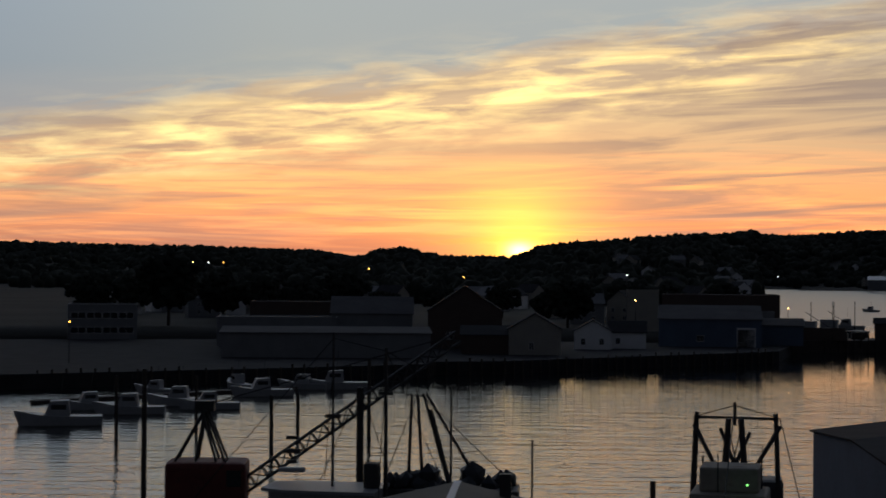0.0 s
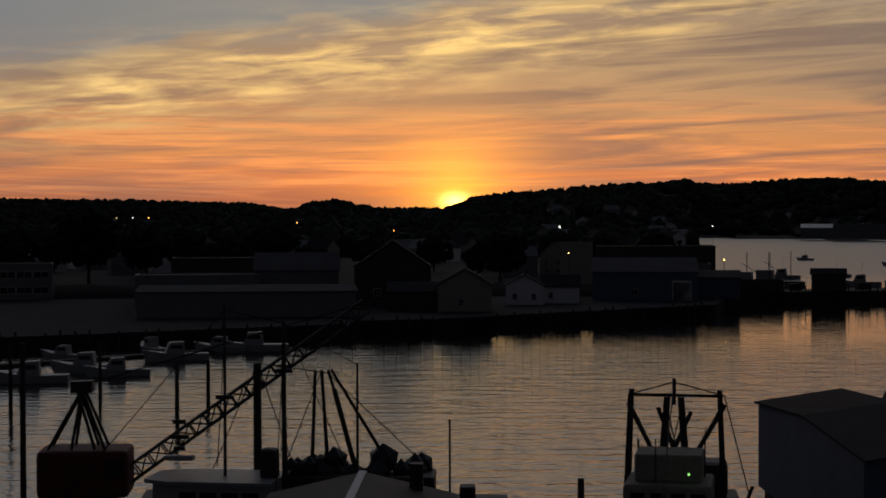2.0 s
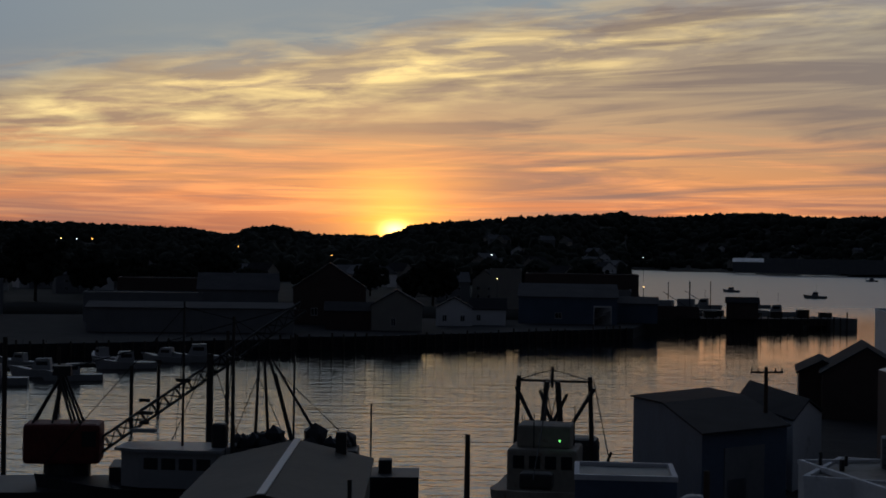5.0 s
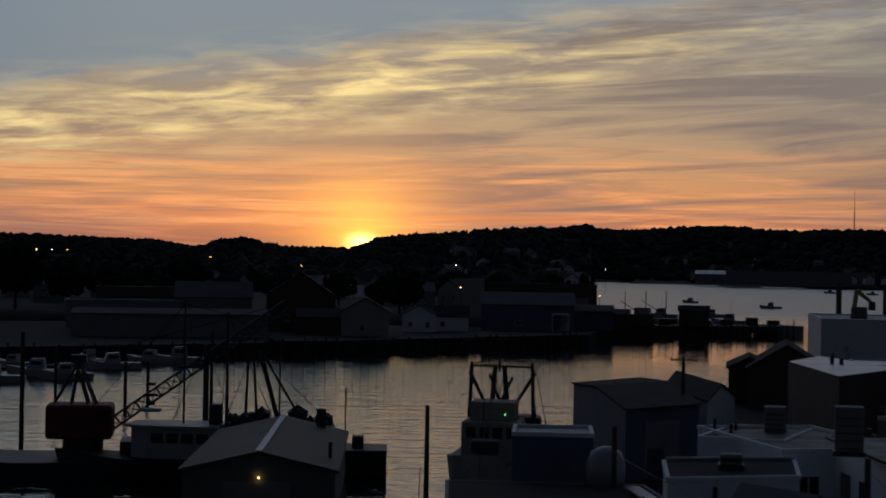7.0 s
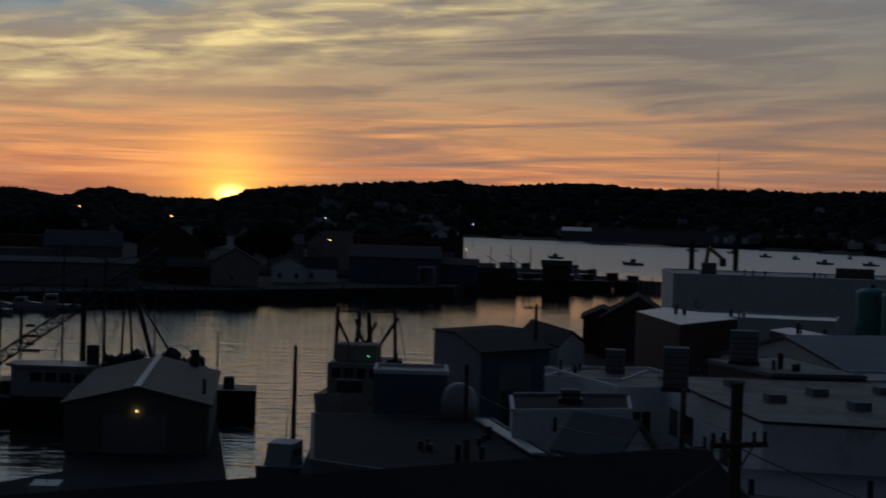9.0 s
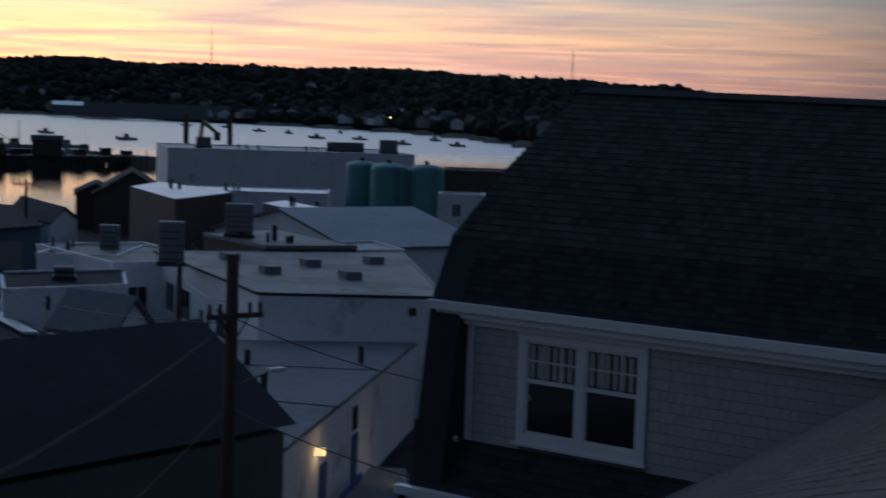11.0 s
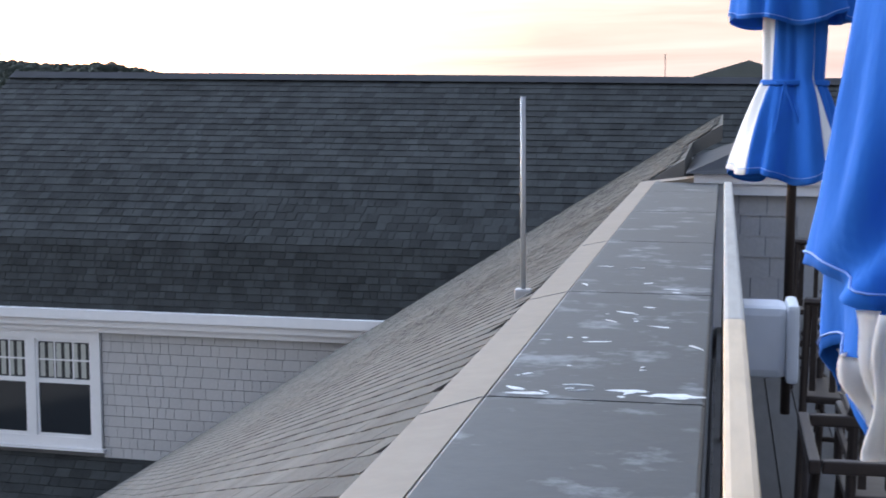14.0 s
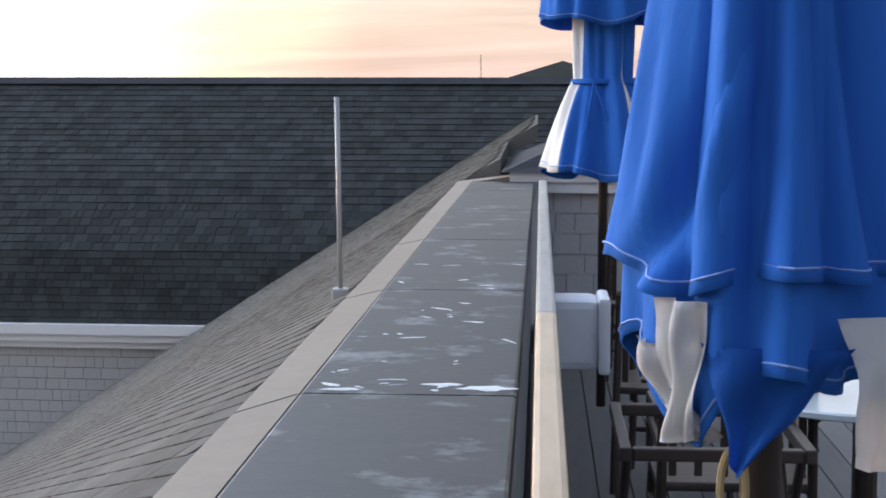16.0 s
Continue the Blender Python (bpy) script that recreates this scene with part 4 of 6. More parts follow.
def block(name, label, corners, z0, z1, wallm, roofm, rim=None, rim_h=0.22, doors=()):
    """A flat-roofed building over four corners in order. doors: side, start, end (shares of that side), z from, z to, material."""
    th = thing(name, Matrix.Identity(4), label, "building")
    c = sum(corners, Vector((0, 0, 0))) / len(corners)
    bm = bmesh.new()
    slab(bm, corners, z0, z1)
    part("wall", bm, wallm, th)
    bm = bmesh.new()
    slab(bm, [c + (p - c) * 0.985 for p in corners], z1, z1 + 0.06)
    part("roof", bm, roofm, th)
    if rim:
        for a, b in zip(corners, corners[1:] + corners[:1]):
            d = (b - a).normalized()
            n = Vector((-d.y, d.x, 0)) * (1 if Vector((-d.y, d.x, 0)).dot(c - a) > 0 else -1)
            bm = bmesh.new()
            slab(bm, [a - n * 0.08, b - n * 0.08, b + n * 0.14, a + n * 0.14], z1 - 0.12, z1 + rim_h)
            part("parapet", bm, rim, th)
    for i, f0, f1, za, zb, m_ in doors:
        a, b = corners[i], corners[(i + 1) % len(corners)]
        d = (b - a).normalized()
        n = Vector((d.y, -d.x, 0)) * (1 if Vector((d.y, -d.x, 0)).dot(a - c) > 0 else -1)
        p, q = a.lerp(b, f0), a.lerp(b, f1)
        bm = bmesh.new()
        slab(bm, [p + n * 0.004, q + n * 0.004, q + n * 0.07, p + n * 0.07], za, zb)
        part("door" if m_ is not GLASS else "window", bm, m_, th)
    return th


def low_gable(name, label, corners, z0, z1, rise, wallm, roofm, doors=()):
    """A shed whose ridge joins the middles of its second and fourth sides."""
    th = block(name, label, corners, z0, z1, wallm, roofm, doors=doors)
    c = sum(corners, Vector((0, 0, 0))) / 4
    e = [c + (p - c) * 1.05 for p in corners]
    up = Vector((0, 0, 1))
    r0, r1 = (e[1] + e[2]) / 2 + up * (z1 + rise), (e[3] + e[0]) / 2 + up * (z1 + rise)
    for p, q in ((e[0], e[1]), (e[3], e[2])):
        bm = bmesh.new()
        low = [p + up * z1, q + up * z1, r0, r1]
        a, b = [bm.verts.new(v + up * 0.07) for v in low], [bm.verts.new(v + up * 0.2) for v in low]
        for k in range(4):
            bm.faces.new((a[k], a[(k + 1) % 4], b[(k + 1) % 4], b[k]))
        bm.faces.new(a[::-1]), bm.faces.new(b)
        part("roof", bm, roofm, th)
    for i in (1, 3):
        bm = bmesh.new()
        a, b = corners[i], corners[(i + 1) % 4]
        m_ = (a + b) / 2
        n = (c - m_).normalized() * 0.12
        lo = [bm.verts.new(v) for v in (a + up * z1, b + up * z1, m_ + up * (z1 + rise))]
        hi = [bm.verts.new(v.co + n) for v in lo]
        bm.faces.new(lo), bm.faces.new(hi[::-1])
        for k in range(3):
            bm.faces.new((lo[k], lo[(k + 1) % 3], hi[(k + 1) % 3], hi[k]))
        part("gable", bm, wallm, th)
    return th


low_gable("blue_shed", "blue-grey fish shed with a low dark roof and wide grey door", [pol(9.82, 134.3), pol(12.21, 141.3), pol(10.35, 170), pol(8.16, 160.6)], 1.8, 7.3, 0.7, BLUEWALL, ROOFDARK,
          doors=[(0, 0.25, 0.72, 2.0, 6.3, GREYWALL), (0, 0.28, 0.5, 2.0, 4.2, BLUEWALL)])
low_gable("low_shed", "low dark shed with a pale gable on the quay", [pol(11.1, 163), pol(12.5, 149), pol(13.4, 157), pol(12.0, 176)], 1.8, 6.9, 1.2, WHITE, ROOFDARK)
block("brown_block", "brown block with a broad pale metal roof", [pol(15.15, 172.3), pol(16.68, 150.8), pol(18.64, 165.3), pol(16.17, 184.0)], 1.8, 9.3, BROWNWALL, ROOFMETAL)
block("pale_roof_hall", "low hall with a bright pale flat roof", [pol(19.71, 155.2), pol(21.42, 141.6), pol(22.27, 147.4), pol(20.42, 161.0)], 1.8, 8.9, BROWNWALL, ROOFMETAL)
block("lean_hall", "small hall with a pale flat roof beside the larger one", [pol(20.04, 144.6), pol(21.2, 137), pol(21.55, 139.5), pol(20.4, 147.5)], 1.8, 8.5, GREYWALL, ROOFMETAL)
block("mid_block", "wide block with a worn gravel roof and pale kerb", [pol(17.70, 120.1), pol(19.88, 110.5), pol(23.0, 112.5), pol(20.26, 126.7)], 1.8, 8.6, BROWNWALL, ROOFTAN, rim=GREYWALL, rim_h=0.12)
block("white_range", "low white range with a blue sign band", [pol(22.06, 117.8), pol(24.67, 120.0), pol(23.6, 127.0), pol(21.5, 124.5)], 1.8, 7.7, WHITE, ROOFGREY, rim=WHITE, doors=[(0, 0.30, 0.72, 6.4, 7.1, BLUEWALL)])
block("plant_wing", "white wing with a parapet over a dark flat roof", [pol(10.99, 93.2), pol(15.1, 96.2), pol(15.0, 104.0), pol(10.9, 101.0)], 1.8, 7.4, WHITE, ROOFDARK, rim=WHITE, rim_h=0.1, doors=[(0, 0.34, 0.37, 6.2, 7.0, STEEL)])
block("piped_roof_plant", "low plant with a dark flat roof carrying pipes", [pol(4.0, 84.0), pol(10.41, 77.3), pol(14.07, 82.8), pol(11.9, 91.5), pol(10.3, 104), pol(4.0, 104)], 1.8, 5.58, GREYWALL, ROOFDARK, rim=GREYWALL, rim_h=0.1)
plant = thing("fish_plant", Matrix.Identity(4), "long white fish plant with a worn gravel roof", "building")
FA, FB, FC, FD = pol(19.64, 85.5), pol(26.2, 86), pol(24.6, 113), pol(16.0, 109)
bm = bmesh.new()
slab(bm, [FA, FB, FC, FD], 1.8, 8.2)
part("wall", bm, WHITE, plant)
fc_ = (FA + FB + FC + FD) / 4
bm = bmesh.new()
slab(bm, [fc_ + (p - fc_) * 0.985 for p in (FA, FB, FC, FD)], 8.2, 8.32)
part("roof", bm, ROOFTAN, plant)
bm = bmesh.new()
for a_, b_ in ((FA, FB), (FB, FC), (FC, FD), (FD, FA)):
    d_ = (b_ - a_).normalized()
    n_ = Vector((-d_.y, d_.x, 0))
    slab(bm, [a_ - n_ * 0.06, b_ - n_ * 0.06, b_ + n_ * 0.14, a_ + n_ * 0.14], 8.2, 8.36)
part("fascia", bm, STEEL, plant)
sd_ = (FD - FA).normalized()
sn_ = Vector((-sd_.y, sd_.x, 0))
for t_, w_, h_ in ((6.5, 1.6, 1.5), (9.6, 0.7, 1.0), (11.2, 0.7, 1.0), (14.5, 2.0, 1.7), (18.5, 2.0, 1.7)):
    bm = bmesh.new()
    a_ = FA + sd_ * t_
    slab(bm, [a_, a_ + sd_ * w_, a_ + sd_ * w_ + sn_ * 0.05, a_ + sn_ * 0.05], 5.0, 5.0 + h_)
    part("window", bm, GLASS, plant)
bm = bmesh.new()
a_, f_ = FA.lerp(FB, 0.80), (FB - FA).normalized()
g_ = Vector((f_.y, -f_.x, 0))
slab(bm, [a_, a_ + f_ * 0.4, a_ + f_ * 0.4 + g_ * 0.06, a_ + g_ * 0.06], 7.3, 7.7)
part("vent", bm, STEEL, plant)
for a_, d_ in ((20.0, 96), (21.4, 101), (22.8, 94), (23.6, 104), (18.6, 104)):
    q_ = pol(a_, d_, 8.32)
    part("roof_hatch", boxm(q_.x - 0.5, q_.x + 0.5, q_.y - 0.6, q_.y + 0.6, 8.321, 8.75), GREYWALL, plant)
building("plant_annex", "white annex with a worn flat roof and windows", 16.6, 107, 8, 14, 1.8, 7.6, 9, WHITE, ROOFTAN, ridge="0", turn=24, windows=[("f", -3, 3.0, 1.4, 1.5), ("f", 0, 3.0, 0.8, 1.2), ("f", 2, 3.0, 1.4, 1.5)])
building("grey_hall", "hall with a broad grey metal roof and pale fascia", 25.2, 134, 13.5, 22, 1.8, 6.9, 9.3, WHITE, ROOFGREY, turn=36, ridge="x")
building("cold_store", "long white cold store on the wharf", 20.7, 262, 39.5, 30, 1.8, 10.9, 11, WHITE, ROOFGREY, ridge="0", turn=8)
building("strip_hall", "long low hall with a pale metal roof", 19.4, 192, 17, 12, 1.8, 7.9, 9, WHITE, ROOFMETAL, ridge="0", turn=-4)
building("dark_annex", "dark low block behind the tanks", 27.6, 236, 14, 14, 1.8, 9.6, 10, BROWNWALL, ROOFDARK, ridge="0")
building("white_house", "small white block beside the tanks", 26.6, 178, 5, 6, 1.8, 9.0, 9.5, WHITE, ROOFGREY, ridge="0", windows=[("f", -1, 5, 1, 1.4)])
# dark sheds and stacked gear on the pier
building("pier_shed", "dark gabled bait shed on the pier", 12.35, 452, 8, 6, 2.9, 7.0, 8.2, BROWNWALL, ROOFDARK, ridge="x")
building("pier_store", "low dark store on the pier", 10.2, 446, 12, 6, 2.9, 5.6, 6.0, BROWNWALL, ROOFDARK, ridge="0")
for k_ in range(9):
    a_ = 9.3 + 0.72 * k_ + rng.uniform(-0.2, 0.2)
    ob_ = solo("crate_stack", bevel_box(-1.6, 1.6, -1, 1, 0, rng.uniform(0.9, 2.2), 0.08), TIMBER, "dark stack of fish crates on the pier", "crates", group="pier crates")
    ob_.location = pol(a_, 449 + 3 * k_, 2.9)
for a_, r_ in ((23.1, 1.9), (24.05, 2.15), (25.35, 2.15)):
    th = thing("tank", Matrix.Translation(pol(a_, 192 if r_ > 2 else 197, 1.8)), "tall sea-green cylindrical storage tank with a domed top", "tank", "green tanks")
    bm = bmesh.new()
    lathe(bm, [(r_, 0), (r_, 9.4), (r_ * 0.93, 9.75), (r_ * 0.6, 10.05), (0.3, 10.15)], 28)
    part("shell", bm, TANKGREEN, th, smooth=False)
    part("cap", tubem((0, 0, 10.1), (0, 0, 10.5), 0.3, n=10), STEEL, th)
    bm = bmesh.new()
    for x_ in (-0.25, 0.25):
        tube(bm, (x_, -r_ - 0.08, 0), (x_, -r_ - 0.08, 10), 0.03, n=4)
    for k in range(24):
        tube(bm, (-0.25, -r_ - 0.08, 0.4 * k + 0.3), (0.25, -r_ - 0.08, 0.4 * k + 0.3), 0.02, n=4)
    part("ladder", bm, STEEL, th)
# lower flat roof with a white alley wall
shop = thing("alley_building", Matrix.Identity(4), "low white alley building with grey flat roof and blue doors", "building")
SA, SB, SC, SD = pol(20.7, 56.5), pol(25.2, 83.5), pol(18.9, 83.0), pol(17.0, 60.0)
bm = bmesh.new()
slab(bm, [SA, SB, SC, SD], 1.8, 6.05)
part("wall", bm, WHITE, shop)
bm = bmesh.new()
slab(bm, [SA, SB, SC, SD], 6.05, 6.2)
SLATE = mat("slate_grey_membrane", (0.10, 0.105, 0.12), 0.7, 0.3, 2, 0.15, 0.1, spec=0.25)
part("roof", bm, SLATE, shop)
al = (SB - SA).normalized()
an = Vector((al.y, -al.x, 0))


def alley_box(name, s0, s1, z0, z1, o0, o1, m):
    bm = bmesh.new()
    slab(bm, [SA + al * s0 + an * o0, SA + al * s1 + an * o0, SA + al * s1 + an * o1, SA + al * s0 + an * o1], z0, z1)
    return part(name, bm, m, shop)


BLUEDOOR = mat("blue_door_paint", (0.03, 0.07, 0.25), 0.6, 0.1, 5, 1, 0.05)
alley_box("door", 5.5, 6.6, 2.2, 4.4, 0.003, 0.08, BLUEDOOR)
alley_box("door", 11.5, 12.6, 2.2, 4.4, 0.003, 0.08, BLUEDOOR)
alley_box("loading_dock", 3.0, 16, 1.8, 2.2, 0.003, 2.2, CONCRETE)
alley_box("rail", 7.0, 11.2, 2.7, 3.0, 0.5, 0.56, BLUEDOOR)
alley_box("window", 11.6, 12.5, 4.6, 5.6, 0.003, 0.06, GLASS)
alley_box("lamp", 4.6, 5.0, 5.0, 5.25, 0.003, 0.35, glow_mat("dim_warm_lamp", (1.0, 0.62, 0.25), 0.35))
for k in range(2):
    p, q = SA.lerp(SB, 0.3 + 0.35 * k), SD.lerp(SC, 0.3 + 0.35 * k)
    part("seam", tubem((p.x, p.y, 6.23), (q.x, q.y, 6.23), 0.02, n=4), SLATE, shop)
for p_, h_ in ((SA.lerp(SC, 0.35), 1.1), (SB.lerp(SD, 0.3), 0.8), (SA.lerp(SC, 0.7), 0.7)):
    part("vent", tubem((p_.x, p_.y, 6.2), (p_.x, p_.y, 6.2 + h_), 0.14, n=8), STEEL, shop)
wl_lamp = new("alley_wall_light", bpy.data.lights.new("alley_wall_light", "POINT"))
wl_lamp.data.energy, wl_lamp.data.color, wl_lamp.data.shadow_soft_size = 2.5, (1.0, 0.62, 0.25), 0.15
wl_lamp.location = SA + al * 4.8 + an * 0.55 + Vector((0, 0, 5.0))


def flat_ac(az, d, z, w, dpt, h, label="grey rooftop ventilation unit"):
    th = thing("roof_unit", Matrix.Translation(pol(az, d, z)) @ pose(0, 0, 0, 0, 0, -az), label, "ventilation unit", "roof units")
    part("body", bevel_box(-w / 2, w / 2, -dpt / 2, dpt / 2, 0.25, h, 0.06), GREYWALL, th)
    part("base", boxm(-w / 2 - 0.1, w / 2 + 0.1, -dpt / 2 - 0.1, dpt / 2 + 0.1, 0, 0.25), STEEL, th)
    for k in range(5):
        part("slat", boxm(-w / 2 + 0.1, w / 2 - 0.1, -dpt / 2 - 0.04, -dpt / 2 - 0.005, 0.4 + k * (h - 0.6) / 5, 0.4 + k * (h - 0.6) / 5 + 0.06), STEEL, th)


for a_, d_, z_, w_, h_ in ((16.6, 98, 8.45, 1.5, 2.6), (18.9, 117.5, 8.66, 2.0, 2.4), (14.5, 118, 7.1, 1.4, 2.2), (22.5, 268, 11.1, 6, 1.6), (17.6, 265, 11.1, 2.4, 1.8), (13.0, 98.5, 7.46, 1.2, 0.8), (24.0, 268, 11.1, 3, 2.2)):
    flat_ac(a_, d_, z_, w_, 1.4, h_)
for k in range(4):
    solo("roof_pipe", tubem(pol(9.72 + 0.13 * k, 101.5, 5.84), pol(11.75 + 0.13 * k, 87.2, 5.84), 0.09, n=8), ROOFMETAL, "pale insulated pipe running over the flat roof", "pipe", group="roof pipes")
for k in range(3):
    p_, q_ = pol(9.62, 101.5, 0).lerp(pol(11.66, 87.2, 0), 0.15 + 0.35 * k), pol(10.22, 101.5, 0).lerp(pol(12.26, 87.2, 0), 0.15 + 0.35 * k)
    solo("pipe_sleeper", tubem((p_.x, p_.y, 5.69), (q_.x, q_.y, 5.69), 0.06, n=6), TIMBER, "short timber bearer under the roof pipes", "bearer", group="pipe bearers")
for k in range(2):
    solo("roof_pipe", tubem(pol(11.0 + 0.2 * k, 100.9, 7.6), pol(14.9 + 0.1 * k, 103.4, 7.6), 0.09, n=8), ROOFMETAL, "pale insulated pipe running over the flat roof", "pipe", group="roof pipes")
bm = bmesh.new()
lathe(bm, [(1.1, 0), (1.15, 1.2), (0.9, 1.9), (0.4, 2.2), (0.1, 2.25)], 20)
ob = solo("white_tank", bm, BOATWHITE, "small white domed tank on the quay roof", "tank", smooth=True)
ob.location = pol(9.1, 104, 5.6)
bm = boxm(-1, 1, -1, 1, 1.8, 5.6)
ob = solo("tank_plinth", bm, CONCRETE, "square concrete plinth under a white tank", "plinth")
ob.location = pol(9.1, 104, 0)

clut = random.Random(12)
for a_, d_, z_ in ((17.3, 112, 7.66), (19.5, 116, 8.66), (20.6, 115.5, 8.66), (13.0, 116, 7.56), (9.6, 86, 5.64), (8.2, 88, 5.64), (10.2, 92, 5.64), (19.0, 196, 7.96), (21.0, 151, 8.96), (16.8, 168, 9.36), (21.6, 270, 10.96), (19.0, 268, 10.96)):
    for k in range(3):
        h_ = clut.uniform(0.4, 1.1)
        ob_ = solo("roof_vent", tubem((0, 0, 0), (0, 0, h_), clut.uniform(0.09, 0.2), n=8), STEEL, "short dark vent pipe on a flat roof", "vent pipe", group="vent pipes")
        ob_.location = pol(a_ + clut.uniform(-0.6, 0.6), d_ + clut.uniform(-2, 2), z_)
# excavator arm and posts beyond the cold store
ex = thing("excavator", Matrix.Translation(pol(17.75, 300, 1.8)), "yellowish excavator arm raised behind the cold store", "excavator")
YEL = mat("dull_yellow_paint", (0.30, 0.20, 0.06), 0.6, 0.2, 4, 0.5, 0.1)
part("boom", tubem((-2, 0, 6), (-1, 0, 13.2), 0.45, 0.4, n=8), YEL, ex)
part("arm", tubem((-1, 0, 13.2), (1.6, 0, 11.2), 0.4, 0.3, n=8), YEL, ex)
part("bucket", bevel_box(1.2, 2.2, -0.6, 0.6, 9.8, 11.3, 0.2), STEEL, ex)
part("body", bevel_box(-4, 0, -1.5, 1.5, 1.0, 6.2, 0.2), YEL, ex)
part("track", bevel_box(-4.4, 0.6, -1.7, 1.7, 0, 1.0, 0.3), STEEL, ex)
for a_ in (17.0, 18.5):
    ob_ = solo("mooring_post", tubem((0, 0, -3), (0, 0, 16.2), 0.5, n=8), TIMBER, "tall dark steel pile standing beyond the cold store", "mooring post", group="mooring posts")
    ob_.location = pol(a_, 302, 0)
# near dark-roofed house below the deck
nh = thing("street_house", Matrix.Identity(4), "grey-green house with a black shingled hip roof below the deck", "house")
R1 = pol(17.71, 47.0, 11.9)
R0 = R1 + (pol(6.13, 40.1, 11.9) - R1) * 1.9
E1, E2 = pol(21.1, 42.6, 9.75), pol(17.6, 51.5, 9.75)
E0, E3 = E1 + (R0 - R1) * 1.08, E2 + (R0 - R1) * 1.08
bm = bmesh.new()
v = [bm.verts.new(p) for p in (R0, R1, E0, E1, E2, E3)]
bm.faces.new((v[0], v[1], v[3], v[2])), bm.faces.new((v[1], v[4], v[3])), bm.faces.new((v[0], v[5], v[4], v[1])), bm.faces.new((v[0], v[2], v[5])), bm.faces.new((v[2], v[3], v[4], v[5]))
part("roof", bm, ROOFDARK, nh)
c_ = (E0 + E1 + E2 + E3) / 4
bm = bmesh.new()
slab(bm, [c_ + (p - c_) * 0.965 for p in (E0, E1, E2, E3)], 1.8, 9.55)
part("wall", bm, GREENWALL, nh)
wv = (E1 - E0).normalized()
for f_ in (0.80, 0.93):
    bm = bmesh.new()
    p = c_ + (E0.lerp(E1, f_) - c_) * 0.967
    slab(bm, [p + wv * -0.35 + Vector((wv.y, -wv.x, 0)) * 0.0, p + wv * 0.35, p + wv * 0.35 + Vector((wv.y, -wv.x, 0)) * 0.06, p + wv * -0.35 + Vector((wv.y, -wv.x, 0)) * 0.06], 6.2, 7.0)
    part("vent", bm, STEEL, nh)


# ---- utility poles and wires ----
def utility_pole(az, d, z0, ztop, arm, turn, label, half=1.2):
    th = thing("utility_pole", Matrix.Translation(pol(az, d, z0)) @ pose(0, 0, 0, 0, 0, turn), label, "utility pole", "utility poles")
    h = ztop - z0
    part("pole", tubem((0, 0, 0), (0, 0, h), 0.19, 0.14, n=10), POLEWOOD, th)
    for k, zz in enumerate(arm):
        ca = part("crossarm", boxm(-half, half, -0.2, -0.08, h - zz - 0.06, h - zz + 0.06), POLEWOOD, th)
        for x_ in (-0.92 * half, -0.54 * half, 0.54 * half, 0.92 * half):
            part("insulator", tubem((x_, -0.14, h - zz + 0.06), (x_, -0.14, h - zz + 0.3), 0.05, n=6), STEEL, ca)
        bm = bmesh.new()
        tube(bm, (-0.58 * half, -0.1, h - zz), (0, -0.14, h - zz - 0.6), 0.025, n=4), tube(bm, (0.58 * half, -0.1, h - zz), (0, -0.14, h - zz - 0.6), 0.025, n=4)
        part("brace", bm, STEEL, th)
    return th


p2 = utility_pole(18.75, 38.5, 1.8, 14.52, (1.43,), 15, "brown wooden utility pole with one low crossarm", 0.76)
part("lamp_arm", tubem((0.1, 0, 9.6), (1.05, -0.2, 9.93), 0.025, n=6), STEEL, p2)
part("lamp_head", bevel_box(0.95, 1.4, -0.3, -0.1, 9.88, 10.0, 0.03), TRIM, p2)
utility_pole(11.7, 146, 1.8, 11.0, (0.35,), 5, "utility pole with a crossarm standing among the quay roofs")
utility_pole(16.9, 80, 1.8, 10.3, (), 0, "plain wooden pole beside the fish plant")
utility_pole(3.35, 118, 1.8, 8.8, (), 0, "thin pole with lines at the wharf edge")
utility_pole(9.35, 102, 1.8, 9.2, (), 0, "bare dark pole beside the tower shed")
top2 = pol(18.75, 38.5, 0)
for dz, az_, d_, z_, s_ in ((13.0, 2.0, 22.4, 11.5, 0.5), (12.95, 3.0, 23.6, 11.3, 0.5), (13.05, 30, 29.8, 12.8, 0.3), (11.0, 2.0, 21.1, 9.3, 0.55), (10.9, 31, 28.6, 11.05, 0.3), (13.4, 16.9, 80, 9.8, 0.3), (12.9, 9.0, 104, 8.0, 0.8)):
    cable("cable", top2 + Vector((0, 0, dz)), pol(az_, d_, z_), s_, 0.014)

# parked car with its lamps on in the alley
car = thing("car", Matrix.Translation(pol(25.75, 66, 1.8)) @ pose(0, 0, 0, 0, 0, 160), "pale parked car with lit headlights in the alley", "car")
body = bevel_box(-0.9, 0.9, -2.2, 2.2, 0.35, 0.95, 0.15)
part("body", body, BOATWHITE, car)
part("cabin", prismm([(-1.6, 0.93), (1.0, 0.93), (0.4, 1.45), (-1.2, 1.45)], -0.78, 0.78, axis="x"), GLASS, car)
for x_ in (-0.8, 0.8):
    for y_ in (-1.4, 1.4):
        part("wheel", tubem((x_ - 0.1, y_, 0.33), (x_ + 0.1, y_, 0.33), 0.33, n=14), WIRE, car)
    part("headlight", boxm(x_ * 0.75 - 0.16, x_ * 0.75 + 0.16, 2.19, 2.24, 0.62, 0.8), WARM, car)
    part("tail_light", boxm(x_ * 0.75 - 0.16, x_ * 0.75 + 0.16, -2.24, -2.19, 0.62, 0.8), WARM, car)


